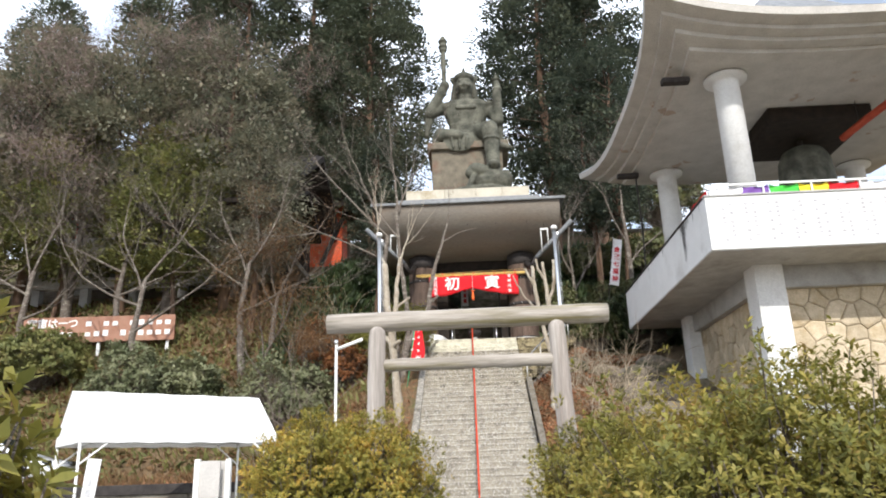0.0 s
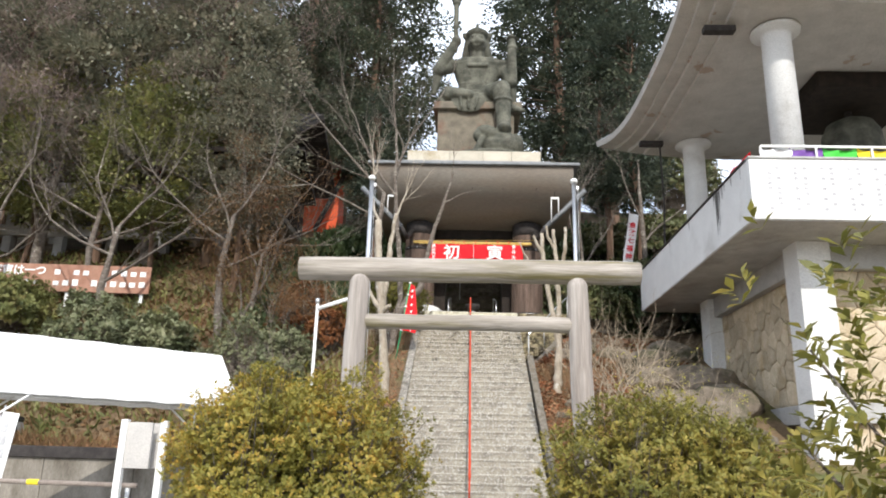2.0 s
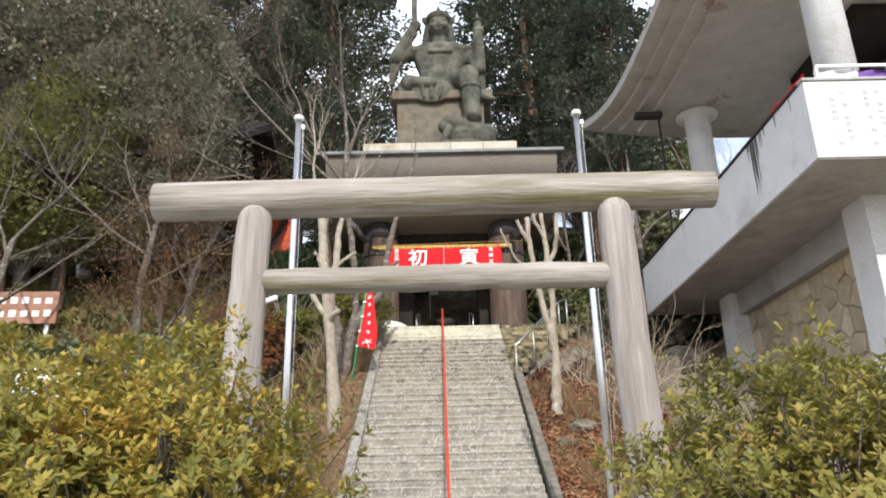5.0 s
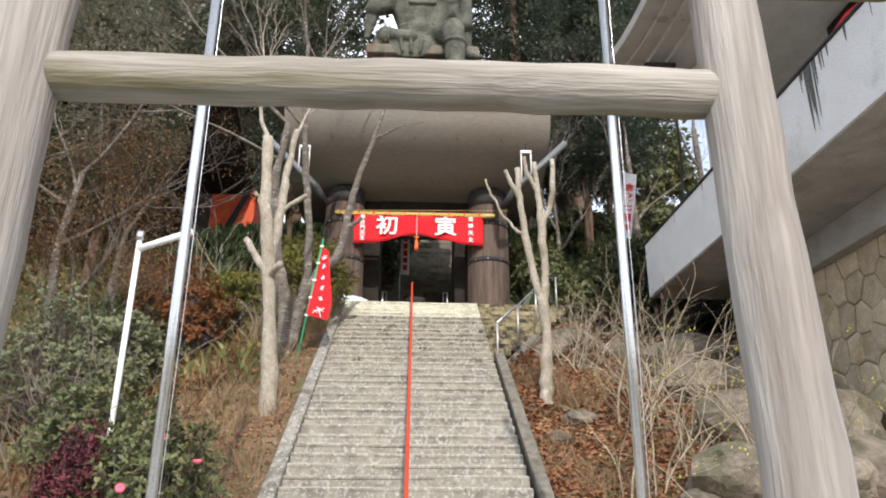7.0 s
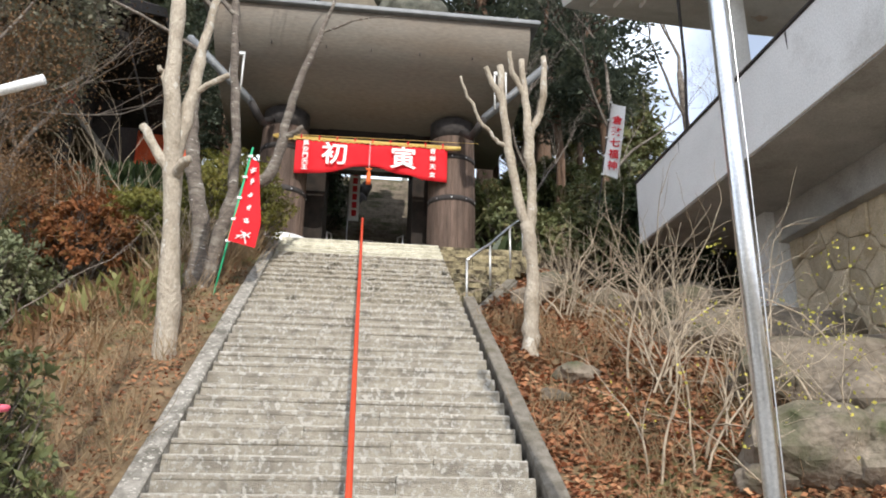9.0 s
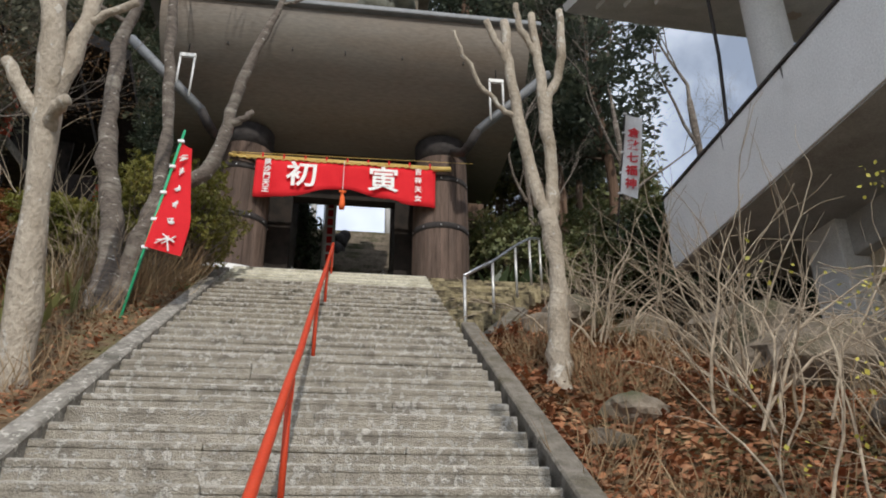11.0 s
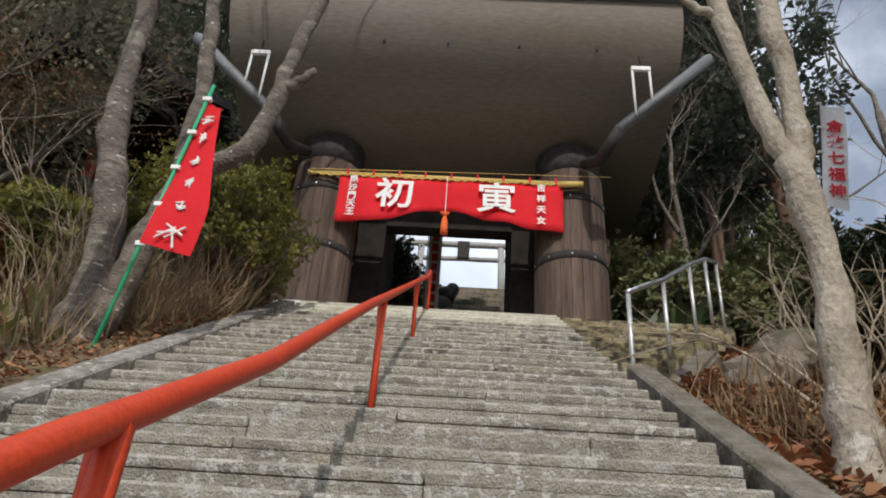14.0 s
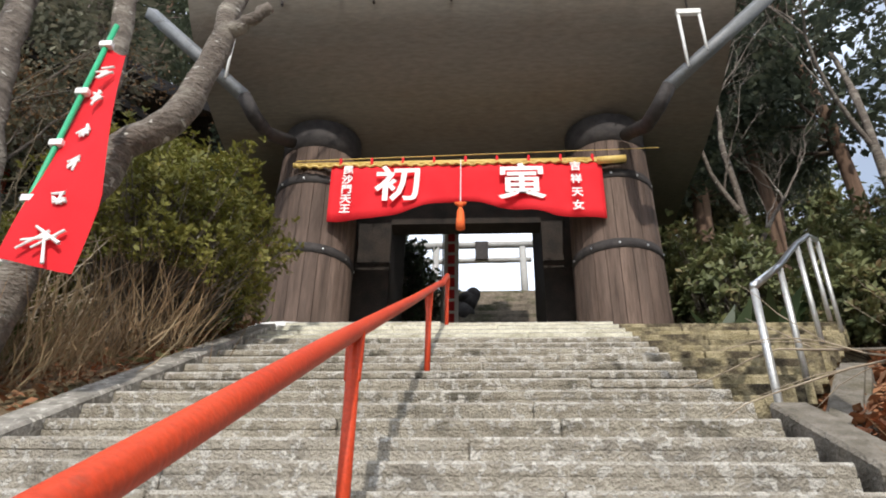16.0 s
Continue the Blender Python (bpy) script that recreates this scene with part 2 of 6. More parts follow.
BARK_CEDAR = mat("cedar_bark", (0.1, 0.062, 0.042), (0.18, 0.115, 0.078), 8, 0.95, 0.7, 30, stretch=(1, 1, 0.1))
TWIG = mat("pale_twigs", (0.27, 0.215, 0.155), (0.46, 0.385, 0.285), 8, 0.95, 0.2, 40)
TWIG_FAR = mat("grey_brown_twigs", (0.17, 0.135, 0.11), (0.27, 0.225, 0.19), 8, 0.95, 0.0, 40)
LEAF_AZALEA = leaf_mat("azalea_leaves", [(0.12, 0.125, 0.035), (0.2, 0.195, 0.045), (0.29, 0.26, 0.055), (0.36, 0.3, 0.065), (0.52, 0.34, 0.065), (0.32, 0.15, 0.075)], patch_scale=2.6)
LEAF_AZALEA_R = leaf_mat("green_azalea_leaves", [(0.11, 0.115, 0.035), (0.19, 0.185, 0.045), (0.27, 0.245, 0.055), (0.35, 0.28, 0.07), (0.28, 0.14, 0.075)], patch_scale=2.6)
# distance haze is put into the cedar colours, so they run greyer and bluer
LEAF_CEDAR_HAZED = leaf_mat("hazed_cedar_sprays", [(0.08, 0.088, 0.07), (0.17, 0.175, 0.13), (0.27, 0.255, 0.185), (0.36, 0.29, 0.23)], 0.7, 0.3, 0.7, 0.8)
LEAF_CEDAR_G = leaf_mat("green_cedar_sprays", [(0.05, 0.066, 0.048), (0.105, 0.125, 0.085), (0.2, 0.205, 0.135)], 0.7, 0.25, 0.7, 0.8)
LEAF_CEDAR_D = leaf_mat("dark_cedar_sprays", [(0.035, 0.048, 0.038), (0.08, 0.1, 0.075), (0.2, 0.215, 0.14)], 0.7, 0.25, 0.7, 0.8)
LEAF_MID = leaf_mat("evergreen_leaves", [(0.07, 0.085, 0.035), (0.15, 0.165, 0.06), (0.25, 0.25, 0.09), (0.32, 0.25, 0.12)], 0.6, 0.3, 0.7, 1.1)
LEAF_SAGE = leaf_mat("sage_leaves", [(0.1, 0.12, 0.06), (0.17, 0.19, 0.1), (0.24, 0.25, 0.15), (0.3, 0.29, 0.19)], 0.6, 0.3)
LEAF_MAROON = leaf_mat("maroon_leaves", [(0.1, 0.02, 0.03), (0.18, 0.04, 0.06), (0.14, 0.05, 0.04)], 0.7, 0.25)
LEAF_DARK = leaf_mat("dark_glossy_leaves", [(0.025, 0.045, 0.02), (0.05, 0.075, 0.032), (0.085, 0.11, 0.05)], 0.45, 0.2)
LEAF_CAMELLIA = leaf_mat("camellia_leaves", [(0.075, 0.09, 0.04), (0.13, 0.15, 0.065), (0.2, 0.21, 0.095), (0.24, 0.12, 0.075)], 0.5, 0.25)
LEAF_GATE = leaf_mat("yellow_green_azalea_leaves", [(0.1, 0.1, 0.03), (0.17, 0.165, 0.04), (0.25, 0.24, 0.055), (0.28, 0.2, 0.06)], 0.6, 0.35)
LEAF_BROWN = leaf_mat("withered_leaves", [(0.1, 0.06, 0.035), (0.17, 0.1, 0.055), (0.22, 0.125, 0.06), (0.14, 0.09, 0.06)], 0.9, 0.3)
LEAF_RUST = leaf_mat("rust_leaves", [(0.16, 0.07, 0.03), (0.26, 0.1, 0.04), (0.12, 0.1, 0.03)], 0.9, 0.3)
TWIG_HAZE = leaf_mat("mauve_twig_tips", [(0.19, 0.135, 0.13), (0.27, 0.2, 0.19), (0.35, 0.27, 0.25)], 0.95, 0.15)
LITTER = leaf_mat("fallen_leaves", [(0.13, 0.042, 0.022), (0.27, 0.1, 0.048), (0.38, 0.18, 0.09), (0.19, 0.07, 0.036), (0.46, 0.27, 0.15), (0.15, 0.055, 0.035)], 0.85, 0.1)
DRYGRASS = leaf_mat("dry_grass_blades", [(0.19, 0.125, 0.07), (0.3, 0.21, 0.125), (0.42, 0.33, 0.215)], 0.9, 0.2)
RAIN_STAIN = mat("rain_stain", (0.07, 0.068, 0.064), (0.16, 0.155, 0.148), 20, 0.95, 0.0)
GLASS_DARK = mat("dark_window_glass", (0.02, 0.022, 0.025), (0.03, 0.032, 0.035), 2, 0.08, 0.0, specular=0.6)
CARPAINT = mat("white_car_paint", (0.75, 0.75, 0.76), (0.78, 0.78, 0.79), 2, 0.2, 0.0, specular=0.6)
RUBBER = mat("black_rubber", (0.02, 0.02, 0.02), (0.03, 0.03, 0.03), 4, 0.8, 0.1)
PANELGREY = mat("grey_notice_panel", (0.42, 0.4, 0.38), (0.5, 0.48, 0.45), 3, 0.6, 0.05)
SIGNBROWN = mat("brown_sign_board", (0.3, 0.15, 0.1), (0.37, 0.2, 0.14), 3, 0.8, 0.1, stain=(0.4, 0.26, 0.18))
FLOWER = mat("pink_petals", (0.75, 0.1, 0.16), (0.8, 0.16, 0.22), 9, 0.7, 0.0)
YELLOW_CLOTH = mat("yellow_cloth", (0.8, 0.62, 0.03), (0.85, 0.68, 0.05), 3, 0.8, 0.1)
GREEN_CLOTH = mat("green_cloth", (0.06, 0.5, 0.06), (0.09, 0.56, 0.08), 3, 0.8, 0.1)
PURPLE_CLOTH = mat("purple_cloth", (0.16, 0.07, 0.3), (0.2, 0.1, 0.36), 3, 0.8, 0.1)


# ---- mesh tools ----
def thing(name, label, category, group="", kind=""):
    return tagged(new(name), label, category, group, kind)


def part(name, bm, material, parent=None, label="", smooth=False):
    me = bpy.data.meshes.new(name)
    bm.to_mesh(me)
    bm.free()
    return finish(name, me, material, parent, label, smooth)


def finish(name, me, material, parent=None, label="", smooth=False):
    me.materials.append(material)
    if smooth:
        me.polygons.foreach_set("use_smooth", [True] * len(me.polygons))
    ob = new(name, me)
    ob.parent = parent
    if label:
        ob["label"] = label
    return ob


def array_mesh(name, v, quads, material, parent=None, label="", smooth=False):
    """A mesh of quads from number arrays."""
    v, quads = np.asarray(v, np.float32), np.asarray(quads, np.int32)
    me = bpy.data.meshes.new(name)
    me.vertices.add(len(v))
    me.vertices.foreach_set("co", v.ravel())
    me.loops.add(quads.size)
    me.loops.foreach_set("vertex_index", quads.ravel())
    me.polygons.add(len(quads))
    me.polygons.foreach_set("loop_start", np.arange(0, quads.size, 4, dtype=np.int32))
    me.update(calc_edges=True)
    me.validate()
    return finish(name, me, material, parent, label, smooth)


def box(x0, x1, y0, y1, z0, z1, bevel=0.0, bm=None, turn=None):
    bm = bm or bmesh.new()
    b = bmesh.new()
    bmesh.ops.create_cube(b, size=1)
    bmesh.ops.scale(b, vec=(x1 - x0, y1 - y0, z1 - z0), verts=b.verts)
    if bevel:
        bmesh.ops.bevel(b, geom=b.edges[:], offset=bevel, segments=2, affect="EDGES", profile=0.6)
    if turn:
        bmesh.ops.transform(b, matrix=turn, verts=b.verts)
    bmesh.ops.translate(b, vec=((x0 + x1) / 2, (y0 + y1) / 2, (z0 + z1) / 2), verts=b.verts)
    join(bm, b)
    return bm


def join(bm, b):
    me = bpy.data.meshes.new("tmp")
    b.to_mesh(me)
    b.free()
    bm.from_mesh(me)
    bpy.data.meshes.remove(me)


def lathe(rings, seg=24, bm=None, at=(0, 0, 0), cap=True):
    """A turned body from (radius, height) rings."""
    bm = bm or bmesh.new()
    rows = []
    for r, z in rings:
        rows.append([bm.verts.new((at[0] + r * math.cos(2 * math.pi * k / seg), at[1] + r * math.sin(2 * math.pi * k / seg), at[2] + z)) for k in range(seg)])
    for a, b in zip(rows, rows[1:]):
        for k in range(seg):
            bm.faces.new((a[k], a[(k + 1) % seg], b[(k + 1) % seg], b[k]))
    if cap:
        bm.faces.new(rows[0][::-1])
        bm.faces.new(rows[-1])
    return bm


def tube_arrays(limbs, seg=6):
    """Vertices and quads of tapered limbs, each (points, radii)."""
    vs, qs, base = [], [], 0
    ang = np.linspace(0, 2 * np.pi, seg, endpoint=False)
    ca, sa = np.cos(ang)[:, None], np.sin(ang)[:, None]
    for pts, radii in limbs:
        p = np.asarray(pts, float)
        n = len(p)
        d = np.gradient(p, axis=0)
        d /= np.linalg.norm(d, axis=1)[:, None] + 1e-9
        ref = np.array((0.0, 0.0, 1.0)) if abs(d[0][2]) < 0.8 else np.array((1.0, 0.0, 0.0))
        for i in range(n):
            u = np.cross(d[i], ref)
            u /= np.linalg.norm(u) + 1e-9
            w = np.cross(d[i], u)
            vs.append(p[i] + radii[i] * (ca * u + sa * w))
        k = np.arange(seg)
        for i in range(n - 1):
            a, b = base + i * seg, base + (i + 1) * seg
            qs.append(np.stack((a + k, a + (k + 1) % seg, b + (k + 1) % seg, b + k), 1))
        base += n * seg
    return np.concatenate(vs), np.concatenate(qs)


def tubes(name, limbs, material, parent=None, label="", seg=6):
    v, q = tube_arrays(limbs, seg)
    return array_mesh(name, v, q, material, parent, label, True)


def pipe(name, pts, r, material, parent=None, label="", seg=12):
    """A pipe of one radius with closed ends."""
    p = [Vector(a) for a in pts]
    p = [p[0] + (p[0] - p[1]).normalized() * 0.002] + p + [p[-1] + (p[-1] - p[-2]).normalized() * 0.002]
    return tubes(name, [(p, [0.001] + [r] * (len(p) - 2) + [0.001])], material, parent, label, seg)


def leaf_arrays(c, d, n, length, width):
    """Pointed leaves: base c, direction d, normal n, all arrays."""
    d = d / (np.linalg.norm(d, axis=1)[:, None] + 1e-9)
    s = np.cross(d, n)
    s /= np.linalg.norm(s, axis=1)[:, None] + 1e-9
    up = np.cross(s, d)
    L, W = np.reshape(length, (-1, 1)), np.reshape(width, (-1, 1))
    v = np.stack((c, c + d * L * 0.55 + s * W * 0.5 + up * L * 0.08, c + d * L, c + d * L * 0.55 - s * W * 0.5 + up * L * 0.08), 1).reshape(-1, 3)
    q = np.arange(len(v)).reshape(-1, 4)
    return v, q


def unit(rng, n):
    v = rng.normal(size=(n, 3))
    return v / np.linalg.norm(v, axis=1)[:, None]


def text_part(name, s, size, material, parent, m, squeeze=1.0, depth=0.004):
    cu = bpy.data.curves.new("tmp", "FONT")
    cu.body, cu.size, cu.extrude, cu.align_x, cu.align_y, cu.offset = s, size, depth, "CENTER", "CENTER", min(size * 0.022, 0.0095)
    cu.resolution_u = 3
    tmp = bpy.data.objects.new("tmp", cu)
    me = bpy.data.meshes.new_from_object(tmp)
    bpy.data.objects.remove(tmp)
    ob = finish(name, me, material, parent)
    ob.matrix_basis = m @ Matrix.Diagonal((squeeze, 1, 1, 1))
    return ob


def grow(rng, out, tips, p, d, length, r, depth, spread=0.6, kids=3, lift=0.15, wob=0.12, shrink=0.68):
    """A limb and its branches, as (points, radii) in out; ends in tips."""
    n = 5
    pts, dirs = [np.array(p, float)], []
    d = np.array(d, float)
    for i in range(n - 1):
        d = d + rng.normal(0, wob, 3) + np.array((0, 0, lift * 0.25))
        d /= np.linalg.norm(d)
        dirs.append(d.copy())
        pts.append(pts[-1] + d * length / (n - 1))
    end = r * 0.55
    out.append((pts, np.linspace(r, end, n)))
    if depth == 0:
        tips.append((pts[-1], d))
        return
    for k in range(kids):
        j = n - 1 if k == 0 else int(rng.integers(1, n))
        side = rng.normal(size=3)
        side -= side.dot(dirs[min(j, n - 2)]) * dirs[min(j, n - 2)]
        side /= np.linalg.norm(side) + 1e-9
        a = spread * rng.uniform(0.6, 1.3) * (0.5 if k == 0 else 1)
        nd = dirs[min(j, n - 2)] * math.cos(a) + side * math.sin(a)
        grow(rng, out, tips, pts[j], nd, length * shrink * rng.uniform(0.8, 1.15), end * (0.95 if k == 0 else 0.7), depth - 1, spread, kids, lift, wob, shrink)


# ---- ground ----
STAIR_Y, STAIR_Z, RISE, TREAD, STEPS = 17.3, 0.18, 0.1567, 0.266, 38
TOP_Y, TOP_Z = STAIR_Y + TREAD * (STEPS - 1), STAIR_Z + RISE * STEPS


def smooth(a, b, x):
    t = min(max((x - a) / (b - a), 0.0), 1.0)
    return t * t * (3 - 2 * t)


def height(x, y):
    flat = 0.1 * min(max(y / 16, 0), 1)
    bank = flat if y < 17.0 else min(0.12 + 0.589 * (y - 17.0), TOP_Z - 0.03)
    if y > 31.5:
        bank += 0.75 * (min(y, 41.0) - 31.5) + (0.3 * (min(y, 62) - 41.0) if y > 41 else 0)
    left = flat if y < 17.1 else 1.25 + (0.78 * (min(y, 33) - 22.5) if y > 22.5 else 0) + (0.42 * (min(y, 62) - 33) if y > 33 else 0)
    right = flat if y < 15.0 else 0.1 + 0.43 * (min(y, 28) - 15.0) + (0.55 * (min(y, 50) - 28) if y > 28 else 0)
    h = bank
    if x < 0:
        h = bank + (left - bank) * smooth(3.4, 7.0, -x)
    elif x > 0:
        h = bank + (right - bank) * smooth(2.6, 5.2, x)
    if (-1.78 < x < 1.78 and 17.0 < y < 27.3) or (1.7 < x < 1.95 + (y - 23.9) * 0.68 and 23.8 < y < 27.4):
        h -= 0.6
    if x > 0:
        h -= 0.16 * smooth(17.0, 18.0, y) * (1 - smooth(2.4, 3.6, x))
    if y > 15:
        h += 0.12 * noise.noise((x * 0.5, y * 0.5, 0)) * smooth(1.8, 3.5, abs(x)) * (1 if y > 17.2 else 0)
    return h


def axis(fine0, fine1, step, far):
    a = list(np.arange(fine0, fine1 + 1e-6, step))
    d, lo, hi = step, fine0, fine1
    while hi < far:
        d *= 1.5
        lo, hi = lo - d, hi + d
        a = [lo] + a + [hi]
    return a


gx, gy = axis(-24, 20, 0.4, 1500), axis(-4, 46, 0.35, 1500)
gx = sorted(set(gx) | {-1.8, -1.77, 1.77, 1.8, 2.2, 2.6, 3.0, 3.3})
gy = sorted(set(gy) | {17.08, 17.12, 27.28, 27.32})
gv = [(x, y, height(x, y)) for y in gy for x in gx]
nx = len(gx)
gq = [(j * nx + i, j * nx + i + 1, (j + 1) * nx + i + 1, (j + 1) * nx + i) for j in range(len(gy) - 1) for i in range(nx - 1)]
ground = array_mesh("ground", gv, gq, GROUND, None, "", True)
tagged(ground, "brown leaf-strewn hillside with mossy earth", "ground", kind="structure")
path = part("pavement", box(-12, 6, -8, 16.55, -0.2, 0.0), PAVING)
pv = path.data.vertices
for q in pv:
    if q.co.z > -0.1:
        q.co.z = 0.012 + (0.1 if q.co.y > 10 else 0.0)
tagged(path, "pale grey concrete paving in front of the stairs", "pavement", kind="structure")

# ---- stairs ----
stairs = thing("stairs", "long flight of weathered grey stone steps", "stairs", kind="structure")
SX0, SX1 = -1.62, 1.62
rng = np.random.default_rng(3)
for i in range(STEPS):
    y0, z1 = STAIR_Y + TREAD * i, STAIR_Z + RISE * (i + 1)
    y1 = y0 + TREAD + 0.04 if i < STEPS - 1 else y0 + 0.5
    cuts = [SX0, *sorted([rng.uniform(-1.0, -0.1), rng.uniform(0.3, 1.1)]), SX1] if i % 3 == 0 else [SX0, rng.uniform(-0.8, 0.8), SX1]
    for a, b in zip(cuts, cuts[1:]):
        if b - a < 0.15:
            continue
        j = rng.uniform(-0.006, 0.006, 3)
        bm = box(a + 0.002, b - 0.002, y0 + j[0], y1, z1 - 0.055, z1 + j[1], 0.015)
        box(a + 0.002, b - 0.002, y0 + 0.0015 + j[0], y1, z1 - RISE - 0.06, z1 - 0.056 + j[1], 0.0, bm)
        for w in bm.verts:
            w.co.z += 0.012 * noise.noise((w.co.x * 3, w.co.y * 9, i))
            w.co.y += 0.012 * noise.noise((w.co.x * 3, i * 1.7, 3))
        for f in bm.faces:
            if f.normal.y < -0.25 and f.normal.z > 0.25:
                f.material_index = 1
        part("step_stone", bm, STEP_PALE if i >= STEPS - 4 else STEP_DARK if i >= STEPS - 14 else STEP, stairs).data.materials.append(STEP_EDGE)
landing = thing("landing", "low weathered concrete landing at the foot of the stairs", "landing", kind="structure")
part("slab", box(-2.0, 2.0, 16.45, STAIR_Y + 0.3, -0.1, STAIR_Z, 0.02), CURB, landing)
slope = math.atan2(RISE, TREAD)
for name, x0, x1, ya, yb in (("curb", -1.82, -1.62, 17.1, 26.9), ("curb", 1.675, 1.86, 17.1, 23.95)):
    c = thing("curb", "weathered concrete curb along the stairs", "curb", "stair curbs", "structure")
    y = ya
    while y < yb - 0.1:
        ye = min(y + 1.2, yb)
        bm = bmesh.new()
        zz = lambda q: STAIR_Z + RISE + (q - STAIR_Y) * RISE / TREAD + (0.02 if x0 < 0 else 0.0)
        ring = []
        for x in (x0, x1):
            ring.append([bm.verts.new((x, a, b)) for a, b in ((y, zz(y) - 0.5), (ye - 0.006, zz(ye) - 0.5), (ye - 0.006, zz(ye)), (y, zz(y)))])
        bm.faces.new(ring[0][::-1])
        bm.faces.new(ring[1])
        for k in range(4):
            bm.faces.new((ring[0][k], ring[0][(k + 1) % 4], ring[1][(k + 1) % 4], ring[1][k]))
        bmesh.ops.recalc_face_normals(bm, faces=bm.faces)
        bmesh.ops.bevel(bm, geom=bm.edges[:], offset=0.015, segments=1, affect="EDGES")
        part("curb_stone", bm, CURB if x0 < 0 else RAMP, c)
        y = ye
# upper terrace and its side steps
terrace = part("terrace", box(-3.4, 4.2, TOP_Y + 0.45, 32.5, TOP_Z - 2.5, TOP_Z - 0.004), STEP_PALE)
tagged(terrace, "pale stone terrace under the gate", "terrace", kind="structure")
side = thing("side_steps", "mossy stone steps fanning out beside the main stairs", "stairs", kind="structure")
for k in range(12):
    i = STEPS - 12 + k
    y0, z1 = STAIR_Y + TREAD * i + 0.05, STAIR_Z + RISE * (i + 1) - 0.012
    w = max(0.16, (y0 - 23.85) * 0.66)
    deep = TREAD + 0.06 if k < 11 else 0.44
    cut = [0.0, w] if w < 0.9 else [0.0, w * (0.42 + 0.16 * math.sin(k * 2.3)), w]
    for a, b in zip(cut, cut[1:]):
        bm = box(SX1 + 0.012 + a, SX1 + 0.006 + b, y0, y0 + deep, z1 - RISE - 0.1, z1, 0.02)
        for q in bm.verts:
            q.co.z += 0.014 * noise.noise((q.co.x * 3, q.co.y * 9, i))
            q.co.y += 0.02 * noise.noise((q.co.x * 3, i * 1.7, 7))
        part("step_stone", bm, STEP_MOSS, side)
ramp = part("side_curb", bmesh.new(), RAMP)
bm = bmesh.new()
pts = [(1.82, 23.9, 4.0), (2.06, 23.9, 4.0), (2.85, 25.15, 4.88), (2.63, 25.15, 4.88)]
lo = [bm.verts.new((a, b, c - 0.6)) for a, b, c in pts]
hi = [bm.verts.new((a, b, c + 0.04)) for a, b, c in pts]
bm.faces.new(hi)
bm.faces.new(lo[::-1])
for k in range(4):
    bm.faces.new((lo[k], lo[(k + 1) % 4], hi[(k + 1) % 4], hi[k]))
bmesh.ops.recalc_face_normals(bm, faces=bm.faces)
bmesh.ops.bevel(bm, geom=bm.edges[:], offset=0.03, segments=2, affect="EDGES")
bm.to_mesh(ramp.data)
bm.free()
tagged(ramp, "sloping concrete curb beside the side steps", "curb", kind="structure")


def nose(y):
    return STAIR_Z + RISE + (y - STAIR_Y) * RISE / TREAD


# ---- red handrail ----
rail = thing("handrail", "red painted steel handrail down the middle of the stairs", "handrail")
posts = (17.0, 19.72, 22.42, 24.88, 27.05)
RAILZ = [(16.98, 1.02), (18.13, 1.635), (19.6, 2.425), (20.4, 2.83), (21.2, 3.29), (22.07, 3.785), (24.0, 4.86), (26.06, 6.02), (26.25, 6.11), (27.05, 6.62)]
pipe("rail", [(0, 16.95, 0.9)] + [(0, y, z - 0.024) for y, z in RAILZ] + [(0, 27.12, 6.56)], 0.024, RED, rail, "", 14)
for y in posts:
    k = max(int((y - STAIR_Y) // TREAD), -1)
    base = STAIR_Z + RISE * (k + 1)
    top = float(np.interp(y, [a for a, b in RAILZ], [b for a, b in RAILZ])) - 0.03
    post = pipe("post", [(0, y, base - 0.02), (0, y, top)], 0.019, RED, rail, "", 12)
    for q in (-0.012, 0.012):
        tubes("weld_plate", [([(q, y, top - 0.14), (q, y, top)], [0.012, 0.016])], RED, post)
# stainless side rail
srail = thing("side_handrail", "stainless steel handrail climbing beside the side steps", "handrail")
sp = [(1.73, 23.95, 4.12, 4.86), (2.28, 24.83, 4.8, 5.46), (2.82, 25.65, 5.37, 6.1), (3.2, 26.2, 5.8, 6.5), (3.5, 26.65, 5.9, 6.72)]
pipe("rail", [(a, b, d) for a, b, c, d in sp], 0.022, STEEL, srail)
for a, b, c, d in sp:
    pipe("post", [(a, b, c - 0.12), (a, b, d - 0.02)], 0.02, GALV, srail)

# ---- torii ----
torii = thing("torii", "plain weathered grey log torii across the path", "torii")
def log(p0, p1, r0, r1, n=14, seed=0, seg=20):
    g = np.random.default_rng(seed)
    a, b = np.array(p0, float), np.array(p1, float)
    pts = [a + (b - a) * k / n + (g.normal(0, 0.006, 3) if 0 < k < n else 0) for k in range(n + 1)]
    rr = [(r0 + (r1 - r0) * k / n) * (1 + g.normal(0, 0.012)) for k in range(n + 1)]
    pts = [a + (a - b) / np.linalg.norm(b - a) * 0.004] + pts + [b + (b - a) / np.linalg.norm(b - a) * 0.004]
    return [(pts, [0.002, rr[0] * 0.955, *rr[1:-1], rr[-1] * 0.955, 0.002])]
tubes("top_beam", log((-2.52, 12.5, 3.86), (2.34, 12.5, 3.87), 0.176, 0.17, seed=1), TORII, torii, "", 24)
tubes("tie_beam", log((-1.62, 12.46, 3.1), (1.46, 12.46, 3.105), 0.108, 0.112, seed=2), TORII, torii, "", 20)
